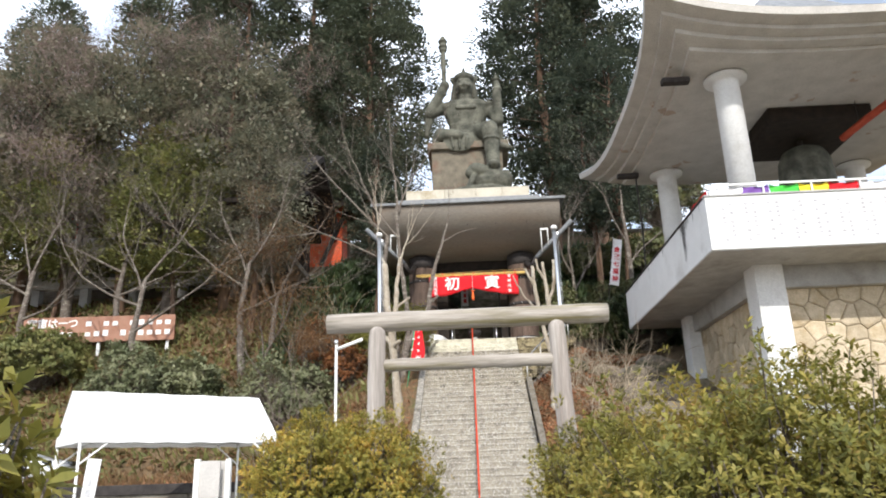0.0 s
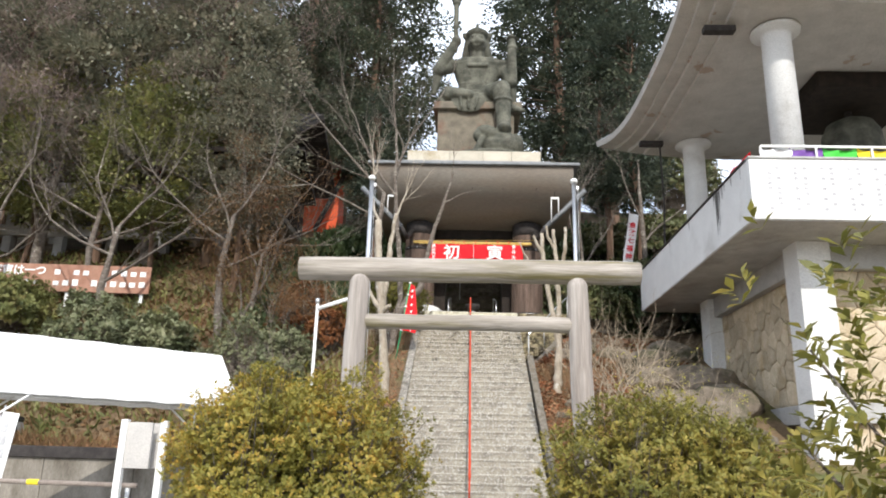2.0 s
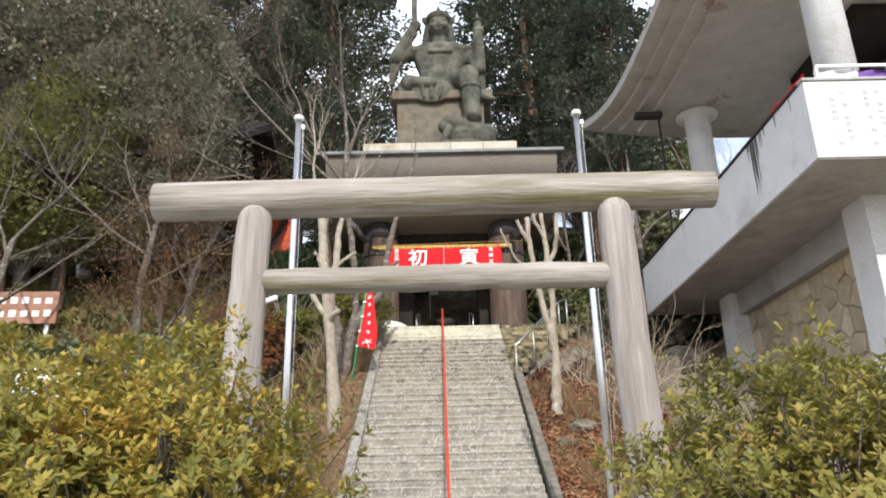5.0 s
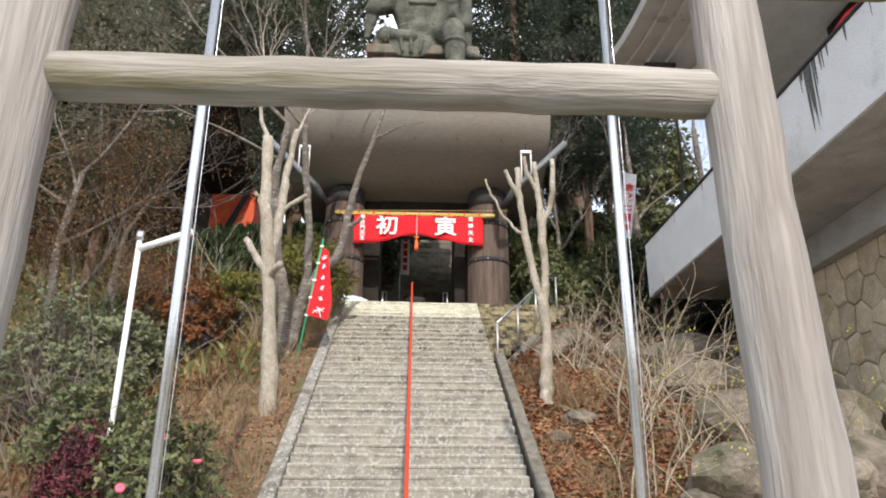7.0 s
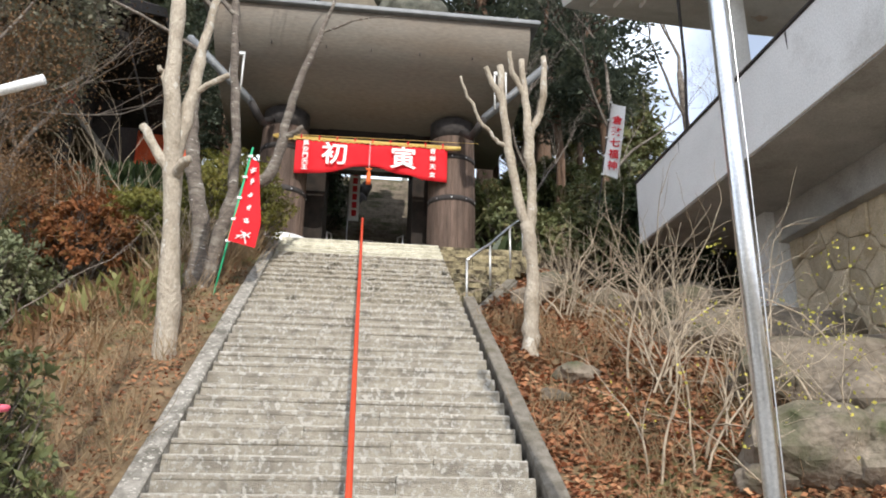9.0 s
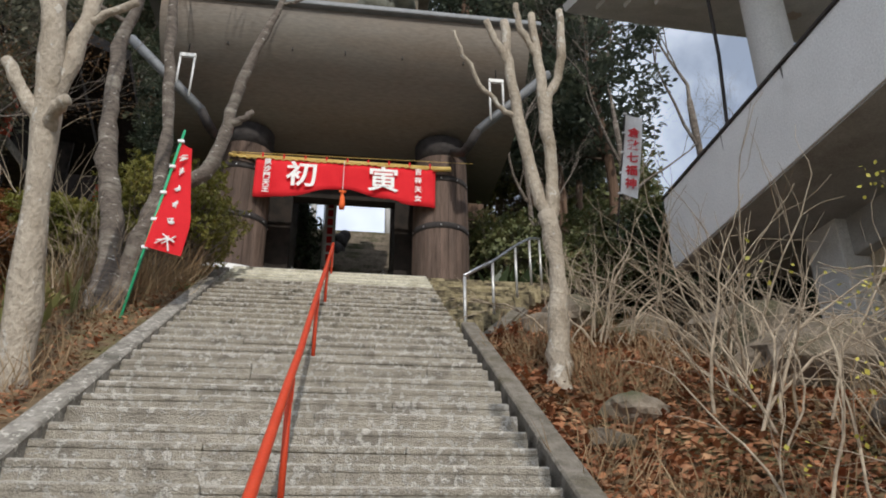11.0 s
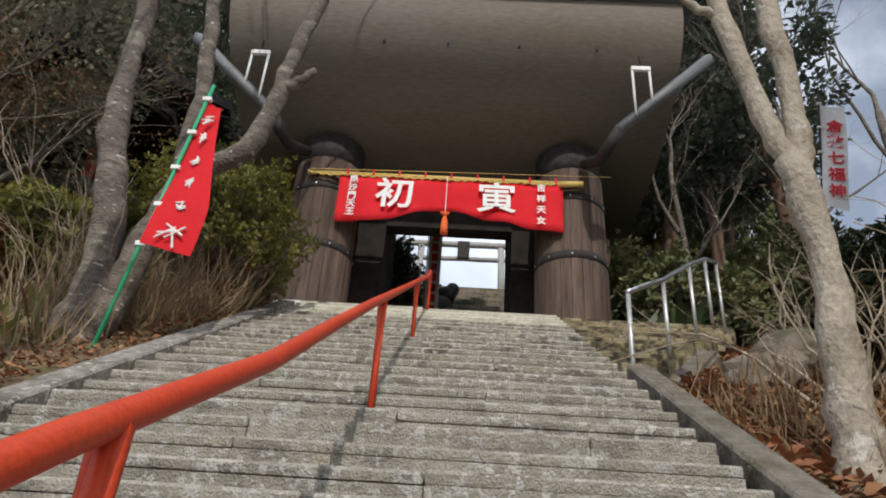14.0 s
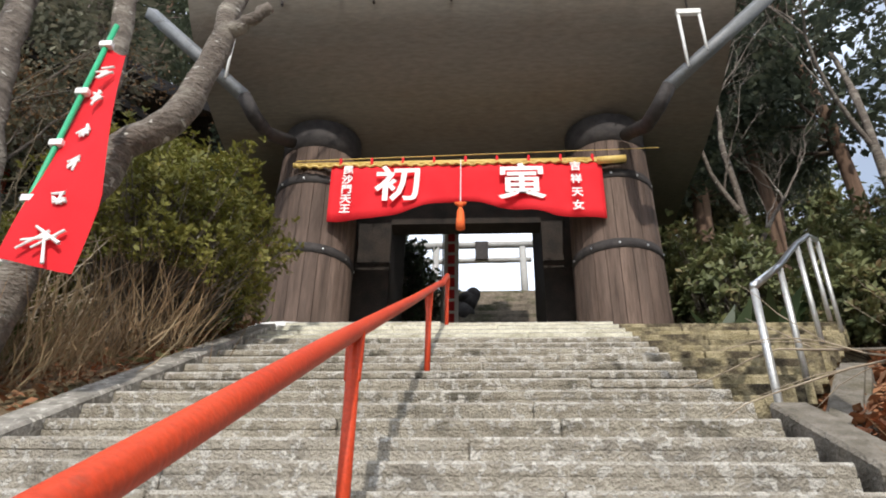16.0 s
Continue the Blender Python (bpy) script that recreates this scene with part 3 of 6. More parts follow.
for x0, x1, s in ((-1.72, -1.635, 5), (1.55, 1.445, 6)):
    l = log((x0, 12.44, -0.05), (x1, 12.44, 3.62), 0.168, 0.146, seed=s)[0]
    pts, rr = list(l[0][:-1]), list(l[1][:-2]) + [0.146]
    for k in range(1, 7):
        a = k / 6 * math.pi / 2
        pts.append(np.array((x1, 12.44, 3.62 + 0.146 * math.sin(a) * 1.15)))
        rr.append(0.146 * math.cos(a) + 0.001)
    tubes("post", [(pts, rr)], TORII_V, torii, "", 24)
# two flag poles
for x, y, tilt in ((-2.05, 16.0, -0.02), (1.975, 16.02, 0.0)):
    fp = thing("flag_pole", "tall stainless steel flag pole with a domed cap", "flag pole", "flag poles")
    z0 = 0.05
    pipe("pole", [(x, y, z0), (x, y, 3.2), (x, y, 6.6)], 0.045, STEEL, fp, "", 16)
    part("cap", lathe([(0.001, 0), (0.062, 0.002), (0.075, 0.04), (0.06, 0.075), (0.02, 0.1), (0.001, 0.105)], 16, at=(x, y, 6.6)), WHITEPAINT, fp, "white domed cap", True)
    part("pulley", box(x + 0.045, x + 0.09, y - 0.02, y + 0.02, 6.46, 6.53, 0.006), STEEL, fp)
    tubes("halyard", [([(x + 0.068, y, 6.46), (x + 0.075, y, 3.0), (x + 0.06, y, 1.2)], [0.004] * 3)], STEEL, fp, "thin rope", 5)

# ---- gate under the statue ----
GX = 0.12
gate = thing("gate", "concrete gate with a curved hull-like soffit and thin metal roof edge", "gate", kind="structure")
prof = [(26.78, 11.4)] + [(26.78 + 2.6 * (1 - math.cos(k / 18 * math.pi / 2)) ** 0.9, 11.22 - 1.42 * math.sin(k / 18 * math.pi / 2)) for k in range(19)] + [(31.3, 9.8), (33.2, 11.0), (33.9, 11.4)]
bm = bmesh.new()
ends = [[bm.verts.new((x, a, b)) for a, b in prof] for x in (-3.45, 3.6)]
bm.faces.new(ends[0])
bm.faces.new(ends[1][::-1])
for k in range(len(prof)):
    bm.faces.new((ends[0][k], ends[1][k], ends[1][(k + 1) % len(prof)], ends[0][(k + 1) % len(prof)]))
bmesh.ops.recalc_face_normals(bm, faces=bm.faces)
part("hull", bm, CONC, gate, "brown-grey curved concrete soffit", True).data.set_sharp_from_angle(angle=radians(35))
part("roof_edge", box(-3.74, 3.8, 26.76, 34.0, 11.404, 11.53, 0.02), SLATE, gate, "grey metal roof edge")
part("gutter", box(-3.76, 3.82, 26.64, 26.757, 11.4, 11.51, 0.03), SLATE, gate)
part("upper_slab", box(-2.9, 3.0, 28.5, 33.4, 11.53, 12.32, 0.03), SLATE, gate, "grey slab under the pedestal")
for x in (-1.0, 0.0, 1.1, -2.2, 2.3):
    part("form_tie", box(x - 0.012, x + 0.012, 27.02, 27.07, 10.59, 10.65), HOOP, gate)
# passage walls and lintel: the soffit's shade is put into their colour
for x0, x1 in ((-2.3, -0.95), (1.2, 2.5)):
    part("inner_wall", box(x0, x1, 29.5, 31.2, TOP_Z - 0.1, 9.81), SHADED_WOOD, gate, "timber side wall with the gate's shade in its near-black colour")
part("lintel", box(-0.947, 1.197, 29.45, 29.75, 8.72, 9.81), SHADED_WOOD, gate, "timber lintel with the gate's shade in its near-black colour")
for sx in (-1, 1):
    d = thing("gutter_pipe", "grey metal rainwater chute under the gate roof", "gutter", "gate gutters")
    g = [(0.03 + sx * x, y, z) for x, y, z in ((4.02, 27.15, 10.64), (3.3, 27.18, 9.93), (2.56, 27.22, 9.2), (2.42, 27.3, 8.95), (2.34, 27.6, 8.93), (2.25, 28.3, 9.35))]
    pipe("chute", g[:3], 0.095, SLATE, d, "", 4)
    pipe("elbow", g[2:], 0.09, HOOP, d, "dark elbow", 10)
    for q, w in ((0.0, 0.012), (0.26, 0.012)):
        pipe("hanger", [(0.03 + sx * (2.8 + q), 27.12, 9.42 + q), (0.03 + sx * (2.8 + q), 27.12, 10.3)], 0.022, WHITEPAINT, d, "white bracket leg", 4)
    part("hanger_bar", box(0.03 + sx * 2.93 - 0.15, 0.03 + sx * 2.93 + 0.15, 27.09, 27.15, 10.28, 10.36, 0.012), WHITEPAINT, d, "white bracket bar")
    pipe("hanger_rod", [(0.03 + sx * 2.93, 27.12, 10.36), (0.03 + sx * 2.93, 27.12, 10.7)], 0.012, HOOP, d, "", 4)


def barrel(x, y, ph):
    b = thing("barrel_column", "huge dark wooden barrel column with iron hoops", "column", "barrel columns")
    n, z0, hgt = 22, TOP_Z + ph, 9.79 - TOP_Z - ph
    def rad(f):
        return 0.575 - 0.045 * f + 0.015 * math.sin(math.pi * f)
    for k in range(n):
        bm = bmesh.new()
        a0, a1 = 2 * math.pi * k / n + 0.006, 2 * math.pi * (k + 1) / n - 0.006
        rows = []
        for f in (0, 0.25, 0.5, 0.75, 1):
            r = rad(f)
            rows.append([bm.verts.new((x + rr * math.cos(a), y + rr * math.sin(a), z0 + hgt * f)) for rr, a in ((r, a0), (r + 0.004, (a0 + a1) / 2), (r, a1), (r - 0.06, a1), (r - 0.06, a0))])
        for p, q in zip(rows, rows[1:]):
            for i in range(5):
                bm.faces.new((p[i], p[(i + 1) % 5], q[(i + 1) % 5], q[i]))
        bm.faces.new(rows[0][::-1])
        bm.faces.new(rows[-1])
        bmesh.ops.recalc_face_normals(bm, faces=bm.faces)
        part("stave", bm, BARREL, b)
    for f, w in ((0.015, 0.1), ((7.72 - z0) / hgt, 0.13), ((8.78 - z0) / hgt, 0.13), (1 - 0.23 / hgt, 0.46)):
        r = rad(f) + 0.012
        h = part("hoop", lathe([(r - 0.03, -w / 2), (r, -w / 2), (r - 0.002, w / 2), (r - 0.03, w / 2)], 40, at=(x, y, z0 + hgt * f), cap=False), HOOP, b, "", True)
        if 0.2 < f < 0.85:
            for q in range(10):
                a = 2 * math.pi * q / 10 + 0.2
                part("rivet", lathe([(0.016, 0), (0.012, 0.01), (0.001, 0.013)], 8), STEEL, h).matrix_basis = Matrix.Translation((x + r * math.cos(a), y + r * math.sin(a), z0 + hgt * f)) @ Vector((math.cos(a), math.sin(a), 0)).to_track_quat("Z", "Y").to_matrix().to_4x4()
    part("core", lathe([(0.44, 0), (0.42, hgt + 0.1)], 24, at=(x, y, z0)), SHADED_WOOD, b)
    p = thing("plinth", "whitewashed round stone plinth under the barrel column", "plinth", "column plinths")
    part("base", lathe([(0.9, 0), (0.95, ph * 0.35), (0.92, ph * 0.75), (0.78, ph), (0.4, ph + 0.005)], 32, at=(x, y - 0.12, TOP_Z - 0.005)), BASEWHITE, p, "", True)


barrel(-1.93, 28.92, 0.42)
barrel(2.1, 28.92, 0.16)

# banner with its pole and tassel
banner = thing("banner", "red cloth banner with white characters hung across the gate", "banner")
NB = 60
bv, BY = [], 28.3
for j in range(2):
    for i in range(NB + 1):
        s = i / NB
        x = -1.62 + 3.53 * s
        dip = 0.27 * (1 - min(abs(s - 0.49) / 0.33, 1.0) ** 1.4)
        zt = 8.93 - 0.03 * math.sin(math.pi * s)
        zb = 8.07 + 0.02 * math.sin(s * 17) + dip
        z = zt if j == 0 else zb
        bv.append((x, BY + 0.03 * math.sin(s * 31) * (0.3 + 0.7 * j) + 0.03 * math.sin(s * 13 + 1) * j, z))
rows = 6
vv = []
for r in range(rows + 1):
    f = r / rows
    for i in range(NB + 1):
        a, b = bv[i], bv[NB + 1 + i]
        vv.append(tuple(a[k] * (1 - f) + b[k] * f for k in range(3)))
qq = [(r * (NB + 1) + i, r * (NB + 1) + i + 1, (r + 1) * (NB + 1) + i + 1, (r + 1) * (NB + 1) + i) for r in range(rows) for i in range(NB)]
cloth = array_mesh("cloth", vv, qq, CLOTH_RED, banner, "", True)
so = cloth.modifiers.new("thick", "SOLIDIFY")
so.thickness = 0.006
for s, size, x, z in (("初", 0.57, -0.71, 8.53), ("寅", 0.57, 0.87, 8.53)):
    text_part("character", s, size, INK_WHITE, banner, pose(x, BY - 0.085, z, 90, 0, 0), 1.1)
for col, x in (("毘沙門天王", -1.38), ("吉祥天女", 1.56)):
    for k, ch in enumerate(col):
        text_part("character", ch, 0.145, INK_WHITE, banner, pose(x, BY - 0.075, 8.79 - (0.6 / (len(col) - 1)) * k, 90, 0, 0), 1.0)
pole = thing("banner_pole", "gilded bamboo pole with a twisted rope carrying the banner", "pole")
pipe("bamboo", [(-2.15, 28.33, 8.97), (2.2, 28.33, 8.97)], 0.035, BAMBOO, pole)
pipe("bamboo_end", [(1.86, 28.25, 8.9), (2.22, 28.25, 8.92)], 0.05, BAMBOO, pole)
tubes("rope", [([(-2.1 + 4.1 * k / 120, 28.28 + 0.013 * math.sin(k * 1.6), 8.92 + 0.013 * math.cos(k * 1.6) - 0.02 * math.sin(k * 0.16) ** 2) for k in range(121)], [0.02] * 121)], BAMBOO, pole, "twisted golden rope", 6)
tubes("cane", [([(-2.1, 28.28, 9.0), (2.66, 28.23, 9.07)], [0.008, 0.004])], BAMBOO, pole, "thin cane", 5)
for x in np.linspace(-1.5, 1.8, 9):
    part("tie", box(x - 0.016, x + 0.016, 28.26, 28.38, 8.91, 9.02, 0.005), CLOTH_RED, pole)
tas = thing("tassel", "orange-red tassel hanging under the banner", "tassel")
tubes("cord", [([(0.09, 28.22, 8.93), (0.09, 28.2, 8.26)], [0.006, 0.006])], CLOTH_WHITE, tas, "white cord", 5)
part("knot", lathe([(0.001, 0), (0.035, 0.02), (0.035, 0.07), (0.001, 0.1)], 10, at=(0.09, 28.2, 8.17)), CLOTH_ORANGE, tas, "", True)
for sx in (-1, 1):
    part("bow", lathe([(0.004, 0), (0.02, 0.03), (0.026, 0.06), (0.004, 0.085)], 8), CLOTH_ORANGE, tas).matrix_basis = pose(0.09, 28.19, 8.2, 0, sx * 62, 0)
part("fringe", lathe([(0.058, 0), (0.055, 0.1), (0.045, 0.25), (0.02, 0.31)], 14, at=(0.09, 28.2, 7.86)), CLOTH_ORANGE, tas, "", True)

# pedestal and statue
ped = thing("pedestal", "pale ochre stone pedestal of cut blocks on the gate roof", "pedestal")
xs = [-2.53, -0.9, 0.4, 1.5, 2.63]
for a, b in zip(xs, xs[1:]):
    part("block", box(a + 0.004, b - 0.004, 28.6, 32.7, 12.32, 12.76, 0.02), PEDESTAL, ped)


def blob(bm, c, r, turn=(0, 0, 0), seg=14):
    b = bmesh.new()
    bmesh.ops.create_uvsphere(b, u_segments=seg, v_segments=10, radius=1)
    bmesh.ops.transform(b, matrix=pose(*c, *turn) @ Matrix.Diagonal((*r, 1)), verts=b.verts)
    join(bm, b)


def limb(bm, a, b, r0, r1):
    a, b = Vector(a), Vector(b)
    c = bmesh.new()
    bmesh.ops.create_cone(c, cap_ends=True, segments=14, radius1=r0, radius2=r1, depth=(b - a).length)
    bmesh.ops.transform(c, matrix=Matrix.Translation((a + b) / 2) @ (b - a).to_track_quat("Z", "Y").to_matrix().to_4x4(), verts=c.verts)
    join(bm, c)
    blob(bm, a, (r0, r0, r0))
    blob(bm, b, (r1, r1, r1))


seat = part("stone_block", box(-1.48, 1.7, 30.2, 32.4, 12.76, 15.28, 0.05), STATUE_BASE)
tagged(seat, "stone block seat under the statue, streaked brown", "seat block")
ledge = part("seat_slab", box(-1.66, 2.02, 30.0, 32.5, 15.284, 15.62, 0.05), STATUE_BASE)
tagged(ledge, "overhanging stone slab on the statue's seat block", "seat slab")
bm = bmesh.new()
Y = 30.5
box(-1.45, 1.6, Y - 0.35, Y + 1.4, 15.624, 16.12, 0.16, bm)                  # cushion
def cuirass(rings):
    """Squarish armour shells stacked from (half width, height) rings."""
    b = lathe(rings, 32)
    for w in b.verts:
        r = math.hypot(w.co.x, w.co.y)
        a = math.atan2(w.co.y, w.co.x)
        w.co.x = 0.16 + r * math.copysign(abs(math.cos(a)) ** 0.6, math.cos(a))
        w.co.y = Y + 0.2 + 0.55 * r * math.copysign(abs(math.sin(a)) ** 0.7, math.sin(a))
    join(bm, b)


cuirass([(0.7, 15.9), (0.72, 16.2), (0.74, 16.5), (0.84, 16.8), (0.97, 17.15), (1.06, 17.5), (1.08, 17.7), (0.9, 17.84), (0.35, 17.9)])
for z, r, w in ((16.2, 0.8, 0.09), (16.4, 0.77, 0.03), (16.52, 0.79, 0.03), (16.64, 0.82, 0.03), (17.56, 1.1, 0.03)):
    cuirass([(r - 0.1, z - w), (r, z - w), (r, z + w), (r - 0.1, z + w)])
box(-0.3, 0.62, Y - 0.45, Y - 0.2, 17.3, 17.46, 0.05, bm)                       # chest plate
for s in (-1, 1):
    blob(bm, (0.16 + 1.0 * s, Y + 0.12, 17.6), (0.34, 0.4, 0.26))                 # shoulders
limb(bm, (0.12, Y + 0.1, 17.6), (0.12, Y, 18.1), 0.36, 0.32)
blob(bm, (0.12, Y - 0.12, 18.55), (0.4, 0.45, 0.5))                           # head
blob(bm, (0.12, Y - 0.5, 18.5), (0.1, 0.14, 0.16))
box(-0.15, 0.38, Y - 0.53, Y - 0.3, 18.68, 18.77, 0.03, bm)
box(-0.06, 0.3, Y - 0.5, Y - 0.3, 18.25, 18.34, 0.03, bm)
blob(bm, (0.12, Y - 0.05, 18.98), (0.52, 0.54, 0.28))                            # helmet
limb(bm, (0.12, Y - 0.12, 19.1), (0.12, Y - 0.16, 19.55), 0.2, 0.03)
for s in (-1, 1):
    limb(bm, (0.12 + 0.36 * s, Y + 0.05, 18.85), (0.12 + 0.52 * s, Y + 0.12, 18.0), 0.17, 0.16)
    blob(bm, (0.12 + 0.2 * s, Y - 0.48, 18.42), (0.14, 0.12, 0.1))
    blob(bm, (0.12 + 0.52 * s, Y - 0.05, 18.95), (0.12, 0.1, 0.2), (0, 24 * s, 0))
limb(bm, (-0.88, Y + 0.1, 17.6), (-1.5, Y - 0.05, 17.3), 0.3, 0.28)              # raised arm
limb(bm, (-1.5, Y - 0.05, 17.3), (-0.84, Y - 0.3, 18.42), 0.29, 0.2)
blob(bm, (-0.78, Y - 0.32, 18.55), (0.23, 0.23, 0.24))
limb(bm, (-1.5, Y + 0.05, 17.35), (-1.7, Y + 0.15, 16.3), 0.26, 0.1)             # hanging sleeve
limb(bm, (-0.8, Y - 0.32, 18.1), (-0.8, Y - 0.32, 20.4), 0.1, 0.12)               # staff
for q, (r, z) in enumerate(((0.2, 20.42), (0.24, 20.6), (0.17, 20.76), (0.24, 20.9), (0.12, 21.08))):
    blob(bm, (-0.8, Y - 0.32, z), (r, r, 0.12))
limb(bm, (1.24, Y + 0.1, 17.5), (1.6, Y - 0.05, 16.75), 0.32, 0.28)
limb(bm, (1.6, Y - 0.05, 16.75), (1.6, Y - 0.35, 18.05), 0.27, 0.2)
blob(bm, (1.62, Y - 0.35, 18.2), (0.24, 0.24, 0.14))
limb(bm, (1.62, Y - 0.35, 18.25), (1.6, Y - 0.35, 18.55), 0.2, 0.16)
blob(bm, (1.6, Y - 0.35, 18.68), (0.26, 0.26, 0.07))
limb(bm, (1.6, Y - 0.35, 18.72), (1.58, Y - 0.35, 19.15), 0.1, 0.02)
limb(bm, (1.6, Y + 0.1, 16.7), (1.75, Y + 0.2, 15.7), 0.24, 0.1)
limb(bm, (0.7, Y, 16.2), (1.16, Y - 0.75, 16.05), 0.42, 0.38)                     # thigh and bent leg
limb(bm, (1.16, Y - 0.78, 15.95), (1.22, Y - 0.75, 15.45), 0.37, 0.36)
limb(bm, (1.22, Y - 0.75, 15.4), (1.25, Y - 0.78, 14.35), 0.35, 0.3)
blob(bm, (1.22, Y - 0.76, 15.48), (0.42, 0.42, 0.1))
blob(bm, (1.25, Y - 0.98, 14.12), (0.32, 0.55, 0.24))
limb(bm, (-0.3, Y + 0.1, 16.1), (-1.05, Y - 0.3, 16.05), 0.36, 0.32)              # folded leg
limb(bm, (-1.05, Y - 0.32, 16.0), (-0.2, Y - 0.55, 15.9), 0.28, 0.2)
blob(bm, (-0.2, Y - 0.45, 15.62), (0.76, 0.1, 0.5), seg=24)                    # hanging apron
for q in (-0.55, -0.2, 0.15):
    limb(bm, (q, Y - 0.6, 15.75), (q * 0.8 - 0.03, Y - 0.6, 15.25), 0.05, 0.035)
limb(bm, (1.5, Y - 0.4, 15.4), (2.1, Y - 0.5, 15.2), 0.2, 0.08)
blob(bm, (0.62, Y - 0.95, 13.9), (0.55, 0.5, 0.34), (0, 20, 0))                   # crouching form under the foot
blob(bm, (1.1, Y - 0.8, 13.45), (0.95, 0.6, 0.62))
blob(bm, (0.25, Y - 1.05, 13.8), (0.26, 0.26, 0.28))
limb(bm, (0.45, Y - 1.15, 13.75), (0.15, Y - 1.25, 13.1), 0.16, 0.14)
blob(bm, (1.75, Y - 0.8, 13.5), (0.32, 0.45, 0.48))
blob(bm, (0.6, Y - 0.8, 12.95), (1.5, 0.75, 0.26))
statue = part("statue", bm, BRONZE, None, "", True)
tagged(statue, "large weathered bronze statue of a seated armoured guardian with staff", "statue")
rm = statue.modifiers.new("merge", "REMESH")
rm.mode, rm.voxel_size, rm.use_smooth_shade = "VOXEL", 0.04, True

# beyond the gate: rising steps, far torii, lion
back = thing("back_steps", "dark stone steps rising behind the gate", "stairs", kind="structure")
for k in range(28):
    part("step_stone", box(-1.9, 2.1, 31.4 + 0.33 * k, 31.8 + 0.33 * k, TOP_Z - 0.3 + 0.25 * k, TOP_Z + 0.25 * (k + 1), 0.012), ROCK, back)
ft = thing("far_torii", "grey stone torii with a dark name plate up the hill", "torii")
for x in (-1.25, 1.75):
    pipe("post", [(x, 42, height(x, 42) - 0.1), (x * 0.97 + 0.01, 42, 15.6)], 0.12, CONC_GREY, ft)
tubes("top_beam", log((-2.1, 42, 15.7), (2.4, 42, 15.74), 0.12, 0.12, seed=11), CONC_GREY, ft)
tubes("tie_beam", log((-1.6, 42, 15.1), (2.0, 42, 15.14), 0.09, 0.09, seed=12), CONC_GREY, ft)
part("name_plate", box(0.12, 0.56, 41.82, 41.9, 15.08, 15.78, 0.02), HOOP, ft, "dark name plate")
bm = bmesh.new()
blob(bm, (-0.15, 38.0, 11.25), (0.3, 0.42, 0.36))
limb(bm, (-0.1, 37.8, 11.0), (0.05, 37.6, 10.5), 0.14, 0.12)
limb(bm, (-0.1, 37.9, 11.4), (0.1, 37.8, 11.75), 0.22, 0.2)
limb(bm, (0.1, 37.8, 11.7), (-0.3, 37.7, 11.62), 0.18, 0.1)
limb(bm, (-0.35, 38.2, 11.1), (-0.45, 38.3, 10.4), 0.15, 0.12)
box(-0.65, 0.4, 37.4, 38.6, 9.0, 10.4, 0.04, bm)
lion = part("lion_statue", bm, HOOP, None, "", True)
tagged(lion, "dark stone guardian lion on a block beyond the gate", "statue")
nb2 = thing("white_streamer", "white vertical banner with red marks beyond the gate", "banner")
part("cloth", box(-0.42, -0.12, 33.4, 33.42, 8.8, 11.2), CLOTH_WHITE, nb2)
for k in range(8):
    part("mark", box(-0.34, -0.2, 33.385, 33.395, 8.95 + 0.26 * k, 9.14 + 0.26 * k), INK_RED, nb2)
pipe("pole", [(-0.44, 33.4, TOP_Z), (-0.44, 33.4, 11.3)], 0.015, STEEL, nb2)
for x in (-1.0, 1.2):
    g = thing("gate_rail", "short bright steel rail at the gate passage", "handrail", "gate rails")
    pipe("rail", [(x * 0.8, 28.9, TOP_Z), (x * 0.8, 28.9, TOP_Z + 0.75), (x * 0.75, 30.1, TOP_Z + 1.1), (x * 0.75, 30.1, TOP_Z)], 0.022, STEEL, g)
lan = thing("incense_stand", "small dark incense stand on a round stone foot", "stand")
part("foot", lathe([(0.32, 0), (0.34, 0.1), (0.2, 0.18), (0.12, 0.3), (0.1, 0.5)], 18, at=(0.1, 29.6, TOP_Z - 0.004)), CONC_GREY, lan, "round stone foot", True)
part("bowl", lathe([(0.1, 0.5), (0.26, 0.62), (0.28, 0.75), (0.1, 0.78)], 18, at=(0.1, 29.6, TOP_Z)), HOOP, lan, "", True)

bm = lathe([(0.16, 0), (0.17, 0.08), (0.12, 0.12), (0.15, 0.18), (0.155, 0.3), (0.12, 0.38), (0.05, 0.41)], 16, at=(3.15, 30.1, 7.56))
blob(bm, (3.15, 30.09, 8.03), (0.075, 0.08, 0.09))
limb(bm, (3.03, 30.05, 7.9), (3.1, 29.97, 7.78), 0.04, 0.035)
limb(bm, (3.27, 30.05, 7.9), (3.2, 29.97, 7.78), 0.04, 0.035)
tagged(part("figurine", bm, PATINA, None, "", True), "small green-patinated statue on a stone beside the gate", "statue")
stone = part("stone_block", box(2.85, 3.45, 29.85, 30.4, TOP_Z - 0.3, 7.56, 0.07), ROCK)
tagged(stone, "rough stone block under the small statue", "stone")

